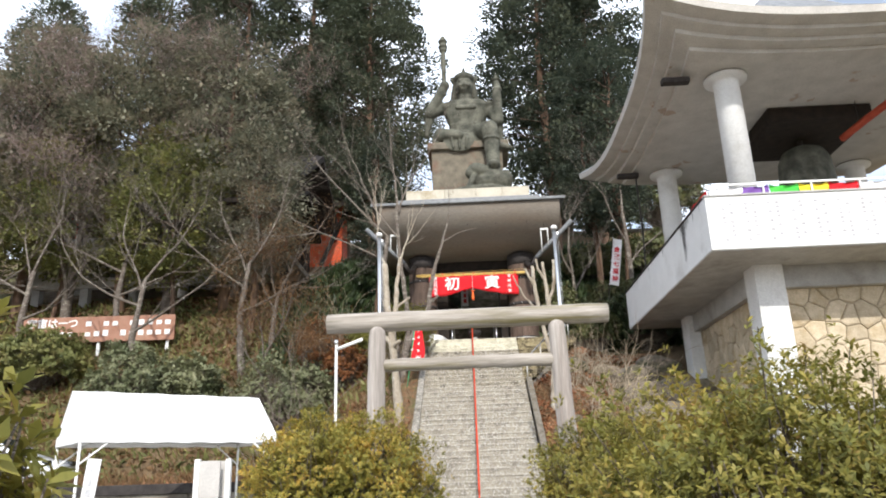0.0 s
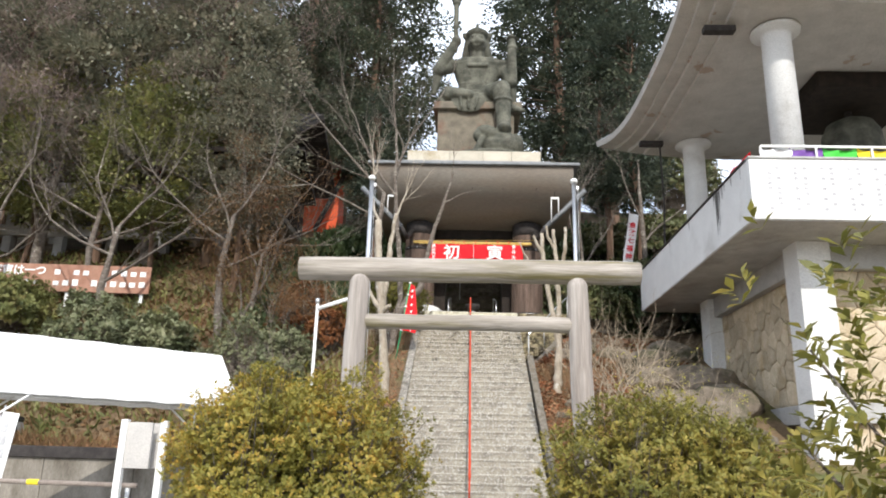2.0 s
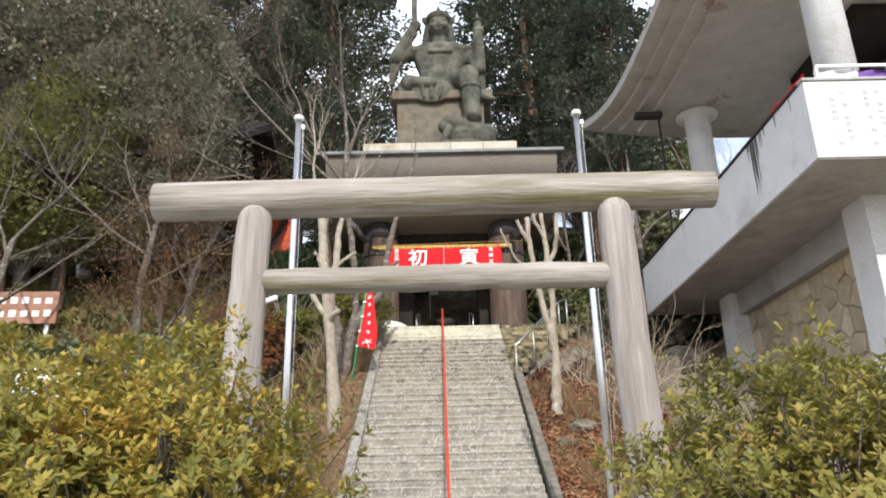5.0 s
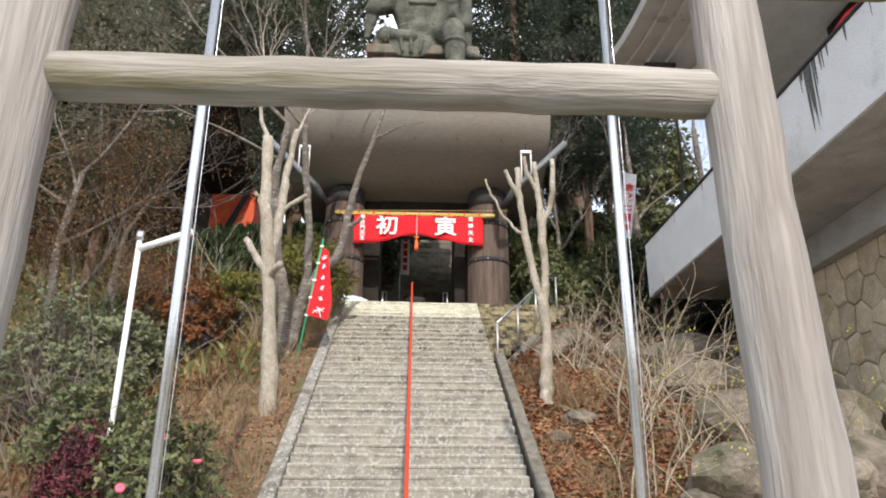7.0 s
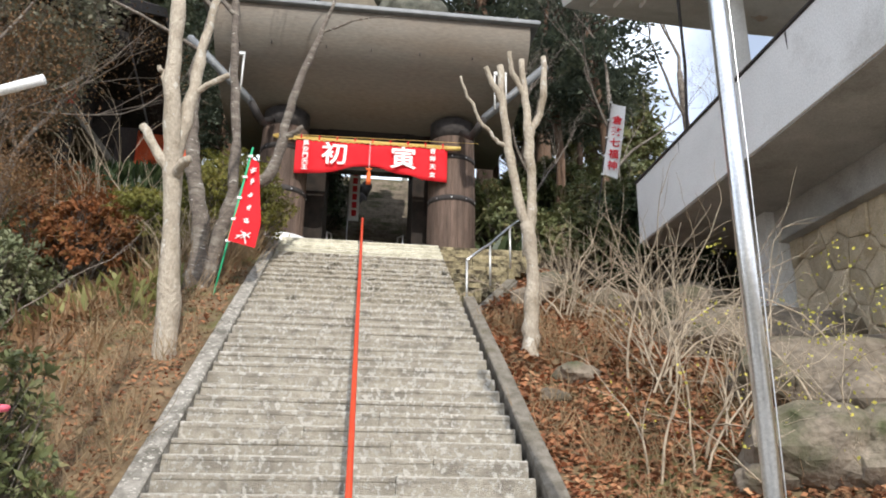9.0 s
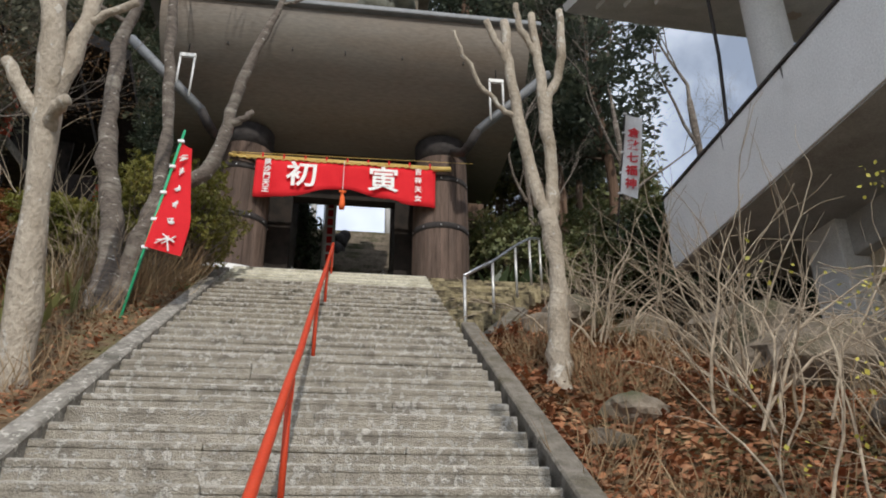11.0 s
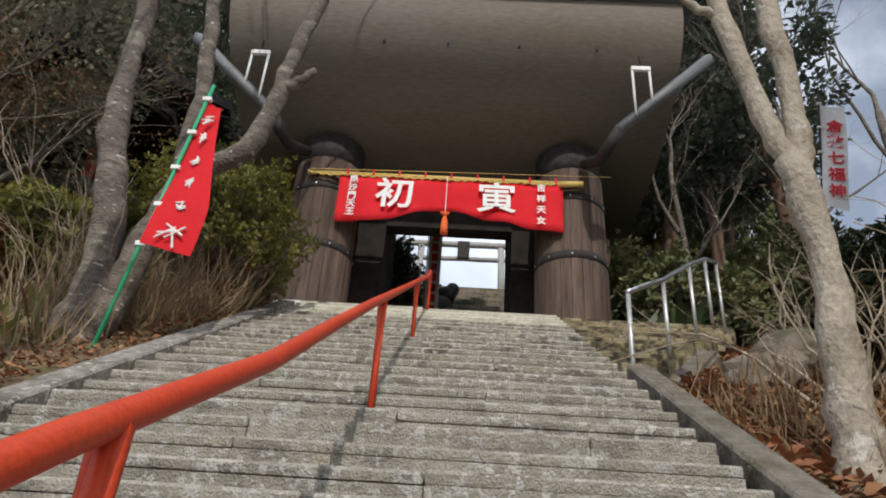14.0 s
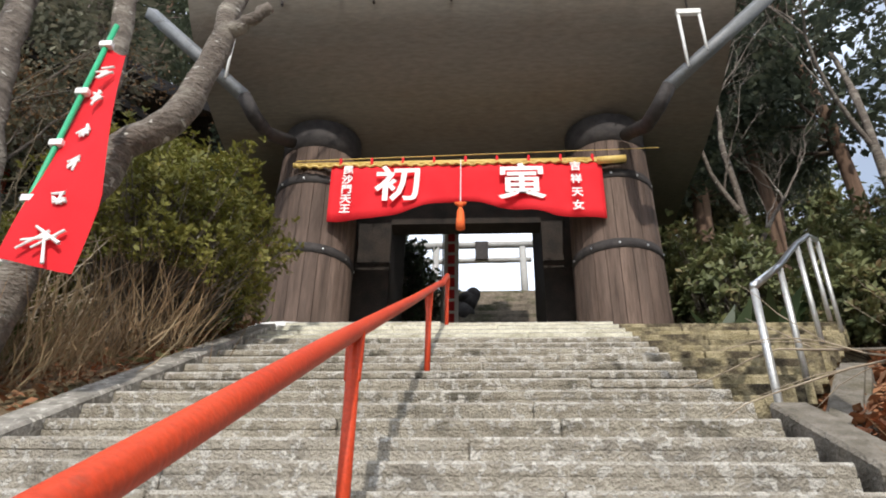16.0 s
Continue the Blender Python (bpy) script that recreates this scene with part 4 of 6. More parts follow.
# ---- side hall left of the gate ----
# panels, shutters, piers and roof are near black to hold the trees' shade
hall = thing("side_hall", "small shrine hall with red posts, deep shade put into its colours", "building", kind="structure")
HX0, HX1, HY, HZ = -11.6, -8.7, 33.2, 11.6
part("base_slab", box(HX0 - 0.2, HX1 + 0.2, HY - 0.45, HY + 4.2, HZ - 0.2, HZ + 0.1, 0.02), RAMP, hall, "grey concrete base slab")
part("sill_beam", box(HX0, HX1, HY - 0.12, HY + 0.1, HZ + 0.104, HZ + 0.36, 0.015), REDWOOD, hall, "red timber sill beam")
part("back_wall", box(HX0, HX1, HY + 3.9, HY + 4.0, HZ + 0.1, HZ + 2.6), SHADED_WOOD, hall)
for k in range(3):
    x = HX0 + 0.1 + k * (HX1 - HX0 - 0.2) / 2
    part("post", box(x - 0.1, x + 0.1, HY - 0.1, HY + 0.1, HZ + 0.364, HZ + 2.4, 0.012), REDWOOD, hall, "red timber post")
    part("pier", box(x - 0.16, x + 0.16, HY - 0.2, HY + 0.2, HZ - 2.4, HZ - 0.204, 0.02), SHADED_WOOD, hall, "pier with the hall's deep shade in its colour")
    if k < 2:
        part("wall_panel", box(x + 0.104, x + (HX1 - HX0 - 0.2) / 2 - 0.104, HY - 0.03, HY + 0.03, HZ + 0.364, HZ + 1.35), SHADED_WOOD, hall, "wall panel with the hall's deep shade in its colour")
        part("shutter", box(x + 0.104, x + (HX1 - HX0 - 0.2) / 2 - 0.104, HY - 0.02, HY + 0.02, HZ + 1.354, HZ + 2.4), SHADED_WOOD, hall, "shutter with the eave's shade in its colour")
part("wall_plate", box(HX0, HX1, HY - 0.14, HY + 0.12, HZ + 2.404, HZ + 2.65, 0.015), SHADED_WOOD, hall)
# front eave drawn deep and low to keep the wall shaded
bm = bmesh.new()
for a, b in (((HY - 3.6, HZ + 1.43), (HY + 2.0, HZ + 3.9)), ((HY + 5.5, HZ + 2.3), (HY + 2.0, HZ + 3.9))):
    r = [bm.verts.new((x, y, z)) for (y, z) in (a, b) for x in (HX0 - 1, HX1 + 0.5)] + [bm.verts.new((x, y, z + 0.22)) for (y, z) in (a, b) for x in (HX0 - 1, HX1 + 0.5)]
    for q in ((0, 1, 3, 2), (4, 6, 7, 5), (0, 4, 5, 1), (0, 2, 6, 4), (1, 5, 7, 3), (2, 3, 7, 6)):
        bm.faces.new([r[i] for i in q])
bmesh.ops.recalc_face_normals(bm, faces=bm.faces)
part("roof", bm, SHADED_WOOD, hall, "roof with the trees' deep shade in its colour")
for k in range(14):
    x = HX0 - 0.9 + k * (HX1 - HX0 + 1.3) / 13
    part("rafter", box(x - 0.035, x + 0.035, -3.8, 2.1, -0.12, -0.01), SHADED_WOOD, hall).matrix_basis = Matrix.Translation((0, HY, HZ + 3.016)) @ pose(0, 0, 0, math.degrees(math.atan2(1.9, 4.3)), 0, 0)

# ---- bell tower ----
TX, TY = 10.49, 21.35
tower = thing("bell_tower", "white concrete bell tower with a curved roof and rubble stone base", "tower")
WALLH, BAL, COLH = 3.05, 4.85, 3.3
part("core", box(TX - WALLH + 0.1, TX + WALLH - 0.1, TY - WALLH + 0.1, TY + WALLH - 0.1, -0.5, 6.0), MORTAR, tower, "mortar joints of the stone wall")
for sx in (-1, 1):
    for sy in (-1, 1):
        cx, cy = TX + sx * WALLH, TY + sy * WALLH
        part("pillar", box(cx - 0.36, cx + 0.36, cy - 0.36, cy + 0.36, -0.5, 6.1, 0.02), CONC_WHITE, tower, "square concrete corner pillar")
        part("column", lathe([(0.35, 0), (0.335, 4.22), (0.36, 4.3), (0.56, 4.33), (0.57, 4.4)], 28, at=(TX + sx * COLH, TY + sy * COLH, 6.95)), CONC_WHITE, tower, "round white column", True)
for a in range(4):
    rot = Matrix.Translation((TX, TY, 0)) @ pose(0, 0, 0, 0, 0, 90 * a)
    o = part("base_band", box(-WALLH + 0.36, WALLH - 0.36, -WALLH - 0.12, -WALLH + 0.1, 2.2, 2.62, 0.02), CONC_GREY, tower, "grey concrete band")
    o.matrix_basis = rot
    o = part("beam", box(-WALLH - 0.2, WALLH + 0.2, -WALLH - 0.18, -WALLH + 0.18, 5.5, 6.08, 0.03), CONC_GREY, tower)
    o.matrix_basis = rot
    o = part("parapet", box(-BAL, BAL - 0.16, -BAL, -BAL + 0.16, 6.08, 7.39, 0.015), CONC_WHITE, tower, "white balcony parapet")
    o.matrix_basis = rot
    o = part("coping", box(-BAL - 0.02, BAL - 0.14, -BAL - 0.03, -BAL + 0.19, 7.392, 7.44, 0.01), CONC_GREY, tower)
    o.matrix_basis = rot
    if a == 3:
        o.data.materials[0] = HOOP
        continue
    rl = part("balcony_rail", box(-BAL + 0.3, BAL - 0.3, -BAL + 0.06, -BAL + 0.1, 7.68, 7.73, 0.01), WHITEPAINT, tower, "thin white rail")
    rl.matrix_basis = rot
    for k in range(9):
        q = part("baluster", box(-0.018, 0.018, -0.018, 0.018, 0, 0.26), WHITEPAINT, tower)
        q.matrix_basis = rot @ Matrix.Translation((-BAL + 0.3 + k * (2 * BAL - 0.6) / 8, -BAL + 0.08, 7.44))
part("balcony_floor", box(TX - BAL + 0.03, TX + BAL - 0.03, TY - BAL + 0.03, TY + BAL - 0.03, 6.06, 6.95), CONC_GREY, tower)
# stains that run down the parapet's side
gs = np.random.default_rng(14)
for k in range(26):
    yy = TY - 2.9 + (gs.normal(0, 0.16) if k < 18 else gs.uniform(-1.5, 6.5))
    w, hh = gs.uniform(0.02, 0.07), (gs.uniform(0.35, 1.15) * math.exp(-((yy - TY + 2.9) / 0.3) ** 2) + 0.12 if k < 18 else gs.uniform(0.1, 0.3))
    bm = bmesh.new()
    bm.faces.new([bm.verts.new((TX - BAL - 0.003 - 0.00008 * k, yy + a * w, 7.39 - b * hh)) for a, b in ((-0.5, 0), (0.5, 0), (0.38, 0.5), (0.16, 0.9), (0, 1), (-0.2, 0.85), (-0.35, 0.4))])
    part("stain", bm, RAIN_STAIN, tower, "dark rain stain")
# plate of faint writing on the front parapet
for c in range(26):
    for r in range(9):
        if (c * 7 + r * 5) % 11 < 4 or c % 3 == 2:
            continue
        x = TX - BAL + 0.35 + c * 0.18
        part("mark", box(x, x + 0.085, TY - BAL - 0.006, TY - BAL - 0.002, 7.15 - r * 0.11, 7.215 - r * 0.11), INK_GREY, tower)


def roof_ring(bm, h, z, lift, bulge=0.075, n=16):
    row = []
    for sdx in range(4):
        for k in range(n):
            s = -1 + 2 * k / n
            f = abs(s) ** 3
            hh = h * (1 + bulge * f)
            p = Vector((s * h * (1 + bulge), -hh, z + lift * f))
            p.rotate(Euler((0, 0, radians(90 * sdx))))
            row.append(bm.verts.new((TX + p.x, TY + p.y, p.z)))
    return row


bm = bmesh.new()
rings = [roof_ring(bm, *r) for r in ((0.2, 11.36, 0, 0), (2.0, 11.36, 0.0, 0), (4.1, 11.36, 0.05, 0.02), (4.45, 11.38, 0.15, 0.03), (4.46, 11.48, 0.16, 0.03), (4.8, 11.5, 0.3, 0.045),
         (4.81, 11.6, 0.31, 0.045), (5.12, 11.63, 0.45, 0.06), (5.13, 11.72, 0.46, 0.06), (5.42, 11.76, 0.6, 0.075), (5.5, 11.78, 0.62, 0.078), (5.52, 11.98, 0.64, 0.08))]
for a, b in zip(rings, rings[1:]):
    for k in range(64):
        bm.faces.new((a[k], b[k], b[(k + 1) % 64], a[(k + 1) % 64]))
bm.faces.new(rings[0][::-1])
bmesh.ops.recalc_face_normals(bm, faces=bm.faces)
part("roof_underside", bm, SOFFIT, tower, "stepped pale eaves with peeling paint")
bm = bmesh.new()
rings = [roof_ring(bm, *r) for r in ((5.52, 11.985, 0.64, 0.08), (5.4, 12.05, 0.62, 0.078), (4.2, 12.6, 0.35, 0.06), (2.8, 13.5, 0.15, 0.03), (1.4, 14.8, 0.05, 0), (0.3, 16.2, 0, 0))]
for a, b in zip(rings, rings[1:]):
    for k in range(64):
        bm.faces.new((a[k], a[(k + 1) % 64], b[(k + 1) % 64], b[k]))
bm.faces.new(rings[-1])
part("roof", bm, SLATE, tower, "dark grey roof")
for y in (17.84, 24.43):
    q = part("flood_light", box(5.4, 6.15, y - 0.12, y + 0.12, 11.18, 11.34, 0.03), HOOP, tower, "dark box lamp under the eaves")
tubes("lamp_cable", [([(6.05, 24.43, 11.2), (6.1, 24.5, 9.2), (6.05, 24.6, 7.5)], [0.03] * 3)], HOOP, tower, "dark hanging chain", 6)
part("ceiling_frame", box(TX - 1.5, TX + 1.5, TY - 1.5, TY + 1.5, 10.9, 11.35, 0.04), SHADED_WOOD, tower, "dark timber frame above the bell")
bell = thing("bell", "large dark green bronze temple bell", "bell")
part("body", lathe([(0.86, 0), (0.9, 0.05), (0.84, 0.16), (0.8, 0.9), (0.75, 1.5), (0.6, 1.8), (0.3, 1.95), (0.1, 2.0)], 36, at=(TX, TY, 8.7)), BRONZE, bell, "", True)
pipe("hanger", [(TX, TY, 10.68), (TX, TY, 10.95)], 0.09, HOOP, bell)
striker = thing("bell_striker", "red-brown wooden beam hung to strike the bell", "beam")
tubes("beam", log((11.2, 20.3, 10.45), (12.2, 17.9, 11.0), 0.11, 0.11, seed=17), REDWOOD, striker)
for q in (0.25, 0.75):
    tubes("rope", [([(11.2 + q, 20.3 - 2.4 * q, 10.45 + 0.55 * q), (11.2 + q, 20.3 - 2.4 * q, 11.37)], [0.012, 0.012])], HOOP, striker, "", 5)
# five-coloured cloth along the rail
drape = [(CLOTH_WHITE, 0.0), (PURPLE_CLOTH, 0.62), (GREEN_CLOTH, 1.32), (YELLOW_CLOTH, 2.02), (CLOTH_RED, 2.72), (CLOTH_WHITE, 3.42), (PURPLE_CLOTH, 4.12), (GREEN_CLOTH, 4.82)]
for m, off in drape:
    w = thing("bunting", "strip of bright cloth draped along the balcony rail", "bunting", "coloured cloths")
    vv, qq = [], []
    for i in range(11):
        s = i / 10
        for j in range(5):
            vv.append((TX - BAL + 0.3 + off + 0.67 * s, TY - BAL + 0.14 + 0.03 * math.sin(9 * s + j), 7.7 - 0.055 * j - 0.07 * math.sin(math.pi * s) * (j < 1) + 0.0))
    qq = [(i * 5 + j, i * 5 + j + 1, (i + 1) * 5 + j + 1, (i + 1) * 5 + j) for i in range(10) for j in range(4)]
    array_mesh("cloth", vv, qq, m, w, "", True)
w = thing("bunting", "red cloth draped along the balcony's side", "bunting", "coloured cloths")
array_mesh("cloth", [(TX - BAL + 0.1 + 0.02 * math.sin(i * 2), TY - BAL + 0.1 + 0.2 * i, z + 0.02 * math.sin(i * 1.7)) for i in range(8) for z in (7.445, 7.6)], [(2 * i, 2 * i + 1, 2 * i + 3, 2 * i + 2) for i in range(7)], CLOTH_RED, w)


def rubble(name, u0, u1, v0, v1, size, place, seed, parent):
    """Fitted irregular stones over a rectangle, each a piece of its own."""
    g = np.random.default_rng(seed)
    nu, nv = max(int((u1 - u0) / size), 1), max(int((v1 - v0) / size), 1)
    pts = [(u0 + (i + 0.5 + g.uniform(-0.38, 0.38) + 0.25 * (j % 2)) * (u1 - u0) / nu, v0 + (j + 0.5 + g.uniform(-0.36, 0.36)) * (v1 - v0) / nv) for i in range(nu) for j in range(nv)]
    for a, (pu, pv) in enumerate(pts):
        poly = [(u0, v0), (u1, v0), (u1, v1), (u0, v1)]
        for b, (qu, qv) in enumerate(pts):
            if a == b or abs(qu - pu) > 3 * size or abs(qv - pv) > 3 * size:
                continue
            mu, mv, du, dv = (pu + qu) / 2, (pv + qv) / 2, qu - pu, qv - pv
            res = []
            for i in range(len(poly)):
                c, d = poly[i], poly[(i + 1) % len(poly)]
                fc, fd = (c[0] - mu) * du + (c[1] - mv) * dv, (d[0] - mu) * du + (d[1] - mv) * dv
                if fc <= 0:
                    res.append(c)
                if fc * fd < 0:
                    k = fc / (fc - fd)
                    res.append((c[0] + k * (d[0] - c[0]), c[1] + k * (d[1] - c[1])))
            poly = res
            if len(poly) < 3:
                break
        if len(poly) < 3:
            continue
        cu, cv = sum(p[0] for p in poly) / len(poly), sum(p[1] for p in poly) / len(poly)
        out = 0.05 + g.uniform(0, 0.035)
        bm = bmesh.new()
        r1 = [bm.verts.new(place(cu + (p[0] - cu) * 0.975, cv + (p[1] - cv) * 0.975, 0)) for p in poly]
        r2 = [bm.verts.new(place(cu + (p[0] - cu) * 0.955, cv + (p[1] - cv) * 0.955, out * 0.7)) for p in poly]
        r3 = [bm.verts.new(place(cu + (p[0] - cu) * 0.78, cv + (p[1] - cv) * 0.78, out)) for p in poly]
        n = len(poly)
        for k in range(n):
            bm.faces.new((r1[k], r1[(k + 1) % n], r2[(k + 1) % n], r2[k]))
            bm.faces.new((r2[k], r2[(k + 1) % n], r3[(k + 1) % n], r3[k]))
        bm.faces.new(r3)
        bmesh.ops.recalc_face_normals(bm, faces=bm.faces)
        part(name, bm, TAN_STONE, parent)


rubble("stone", TX - WALLH + 0.37, TX + 1.0, 2.64, 5.55, 0.42, lambda u, v, o: (u, TY - WALLH + 0.1 - o, v), 4, tower)
rubble("stone", TX - WALLH + 0.37, TX + 1.0, 0.4, 2.2, 0.55, lambda u, v, o: (u, TY - WALLH + 0.1 - o, v), 5, tower)
rubble("stone", TY - WALLH + 0.37, TY + WALLH - 0.37, 2.64, 5.55, 0.44, lambda u, v, o: (TX - WALLH + 0.1 - o, u, v), 6, tower)
rubble("stone", TY - WALLH + 0.37, TY + 2.0, 0.6, 2.2, 0.55, lambda u, v, o: (TX - WALLH + 0.1 - o, u, v), 7, tower)

# ---- forecourt on the left ----
wall = thing("retaining_wall", "stained concrete retaining wall with a dark top beam", "wall", kind="structure")
x = -30.0
while x < -4.6:
    part("panel", box(x + 0.006, x + 1.8, 17.0, 17.22, -0.1, 1.08, 0.01), WALL_STAINED, wall)
    x += 1.806
part("top_beam", box(-30, -4.5, 16.93, 17.25, 1.082, 1.3, 0.015), HOOP, wall, "dark top beam")
part("end_wall", box(-4.5, -4.3, 17.0, 21, -0.1, 1.25, 0.01), WALL_STAINED, wall)
tent = thing("marquee_tent", "white canvas event tent on slim steel legs", "tent")
TM = pose(-6.93, 12.86, 0, 0, 0, 40)
TL, TW = 3.72, 1.95
bm = bmesh.new()
def roofpt(u, v, z):
    return bm.verts.new(TM @ Vector((u, v, z)))
ny = 10
for sgn in (0, 1):
    grid = []
    for i in range(13):
        row = []
        for j in range(ny + 1):
            f = j / ny
            v = TW * 0.5 * f if sgn == 0 else TW - TW * 0.5 * f
            z = 2.16 + 0.86 * f - 0.05 * math.sin(math.pi * f) + 0.008 * math.sin(i * 2.1 + j)
            row.append(roofpt(TL * i / 12, v, z))
        low = TM @ Vector((TL * i / 12, 0 if sgn == 0 else TW, 2.03 + 0.012 * math.sin(i * 3)))
        grid.append([bm.verts.new(low)] + row)
    for i in range(12):
        for j in range(ny + 1):
            bm.faces.new((grid[i][j], grid[i + 1][j], grid[i + 1][j + 1], grid[i][j + 1]))
for u in (0, TL):
    bm.faces.new([roofpt(u, 0, 2.03), roofpt(u, TW, 2.03), roofpt(u, TW, 2.16), roofpt(u, TW / 2, 3.02), roofpt(u, 0, 2.16)])
bmesh.ops.remove_doubles(bm, verts=bm.verts, dist=0.01)
canopy = part("canopy", bm, CLOTH_WHITE, tent, "white canvas roof")
canopy.modifiers.new("thick", "SOLIDIFY").thickness = 0.006
for u in (0.03, TL - 0.03):
    for v in (0.03, TW - 0.03):
        a = TM @ Vector((u, v, 0))
        g = 0.1
        pipe("leg", [(a.x, a.y, g), (a.x, a.y, 2.12)], 0.024, WHITEPAINT, tent)
        b = TM @ Vector((u + (0.55 if u < 1 else -0.55), v, 0))
        pipe("brace", [(a.x, a.y, 1.65), (b.x, b.y, 2.1)], 0.017, WHITEPAINT, tent)
for v in (0.03, TW - 0.03):
    a, b = TM @ Vector((0, v, 2.1)), TM @ Vector((TL, v, 2.1))
    pipe("eave_pipe", [a, b], 0.02, WHITEPAINT, tent)
board = thing("notice_stand", "grey notice panels between white square posts", "sign")
for x, y in ((-4.25, 11.4), (-3.84, 11.6)):
    part("post", box(x - 0.04, x + 0.04, y - 0.04, y + 0.04, 0.02, 1.63, 0.006), WHITEPAINT, board)
    part("panel", box(x - 0.02 if x < -4 else x - 0.37, x + 0.35 if x < -4 else x, y - 0.02, y + 0.02, 1.06, 1.6, 0.006), PANELGREY, board)
barrier = thing("pipe_barrier", "low steel pipe barrier across the forecourt", "barrier")
pipe("rail", [(-12, 12.6, 0.86), (-4.4, 12.3, 0.82)], 0.032, RUSTPIPE, barrier)
for x in (-11.5, -9.2, -7.0, -4.6):
    pipe("post", [(x, 12.5, 0.05), (x, 12.5, 0.84)], 0.03, GALV, barrier)
part("yellow_band", lathe([(0.036, 0), (0.036, 0.16)], 12, at=(0, 0, 0)), YELLOW_CLOTH, barrier).matrix_basis = pose(-5.9, 12.36, 0.828, 0, 90, -2)
vb = thing("standing_banner", "white vertical banner with faded marks on a weighted foot", "banner")
part("cloth", box(-6.86, -6.62, 12.99, 13.0, 0.5, 1.75, 0.002, turn=pose(0, 0, 0, 0, 6, 0)), CLOTH_WHITE, vb)
pipe("pole", [(-6.95, 13.02, 0.1), (-6.8, 13.02, 1.85)], 0.012, STEEL, vb)
part("foot", box(-7.15, -6.75, 12.85, 13.2, 0.08, 0.26, 0.03), CONC_GREY, vb)
for k in range(5):
    part("mark", box(-6.79, -6.69, 12.98, 12.986, 0.75 + 0.18 * k, 0.88 + 0.18 * k), INK_GREY, vb)
lamp = thing("street_lamp", "slim white lamp post with a fluorescent arm", "lamp")
pipe("pole", [(-3.55, 18.8, 0.9), (-3.55, 18.8, 4.62)], 0.035, WHITEPAINT, lamp)
pipe("cap", [(-3.55, 18.8, 4.62), (-3.55, 18.8, 4.74)], 0.05, STEEL, lamp)
pipe("arm", [(-3.55, 18.8, 4.5), (-2.85, 18.7, 4.72)], 0.045, WHITEPAINT, lamp, "tube lamp housing")
lp2 = thing("post_box", "small white box on a post among shrubs", "post")
pipe("post", [(-2.75, 16.2, 0.05), (-2.75, 16.2, 0.75)], 0.04, WHITEPAINT, lp2)
part("head", box(-2.9, -2.62, 16.1, 16.3, 0.7, 1.0, 0.03), WHITEPAINT, lp2)

# parked car on the upper terrace
car = thing("car", "white hatchback parked on the upper terrace", "car")
CM = pose(-11.78, 20.3, 1.27)
side_prof = [(0, 0.28), (-0.02, 0.55), (-0.12, 0.72), (-0.95, 0.92), (-1.05, 0.95), (-1.75, 1.42), (-3.1, 1.48), (-3.75, 1.2), (-4.0, 0.95), (-4.1, 0.6), (-4.05, 0.28)]
bm = bmesh.new()
def ins(z):
    return 0.0 if z < 0.95 else (z - 0.95) * 0.4
e = [[bm.verts.new(CM @ Vector((a, y0 + (ins(b) if y0 == 0 else -ins(b)), b))) for a, b in side_prof] for y0 in (0, 1.7)]
bm.faces.new(e[0])
bm.faces.new(e[1][::-1])
for k in range(len(side_prof)):
    k2 = (k + 1) % len(side_prof)
    bm.faces.new((e[0][k], e[1][k], e[1][k2], e[0][k2]))
bmesh.ops.recalc_face_normals(bm, faces=bm.faces)
bmesh.ops.bevel(bm, geom=bm.edges[:], offset=0.05, segments=3, affect="EDGES")
part("body", bm, CARPAINT, car, "", True)
for pts in (((-1.25, 0.98), (-1.85, 1.36), (-2.3, 1.38), (-2.3, 0.98)), ((-2.38, 0.98), (-2.38, 1.38), (-3.05, 1.38), (-3.55, 1.1), (-3.5, 0.98))):
    bm = bmesh.new()
    bm.faces.new([bm.verts.new(CM @ Vector((a, ins(b) - 0.012, b))) for a, b in pts])
    part("side_window", bm, GLASS_DARK, car, "dark side window")
bm = bmesh.new()
bm.faces.new([bm.verts.new(CM @ Vector(p)) for p in ((-1.1, 0.2, 1.0), (-1.1, 1.5, 1.0), (-1.7, 1.4, 1.41), (-1.7, 0.3, 1.41))])
part("windscreen", bm, GLASS_DARK, car, "dark windscreen")
for a in (-0.75, -3.3):
    for y0 in (-0.02, 1.5):
        m = CM @ pose(a, y0 + 0.22, 0.31, 90, 0, 0)
        wh = part("wheel", lathe([(0.2, 0), (0.3, 0.01), (0.315, 0.05), (0.315, 0.17), (0.3, 0.21), (0.2, 0.22)], 28), RUBBER, car, "", True)
        wh.matrix_basis = m
        rim = part("rim", lathe([(0.2, 0.225), (0.19, 0.2), (0.08, 0.215), (0.05, 0.23), (0.01, 0.23)], 20), STEEL, wh, "silver rim", False)
        for q in range(5):
            part("spoke", box(0.04, 0.2, -0.022, 0.022, 0.212, 0.235, 0.006), STEEL, wh).matrix_basis = pose(0, 0, 0, 0, 0, 72 * q)
for y0 in (0.05, 1.35):
    part("headlight", box(-0.35, -0.02, y0, y0 + 0.3, 0.62, 0.76, 0.05), GLASS_DARK, car).matrix_basis = CM
part("grille", box(-0.03, 0.02, 0.4, 1.3, 0.35, 0.52, 0.02), RUBBER, car).matrix_basis = CM
part("mirror", box(-1.35, -1.2, -0.16, 0.0, 0.98, 1.1, 0.03), CARPAINT, car).matrix_basis = CM

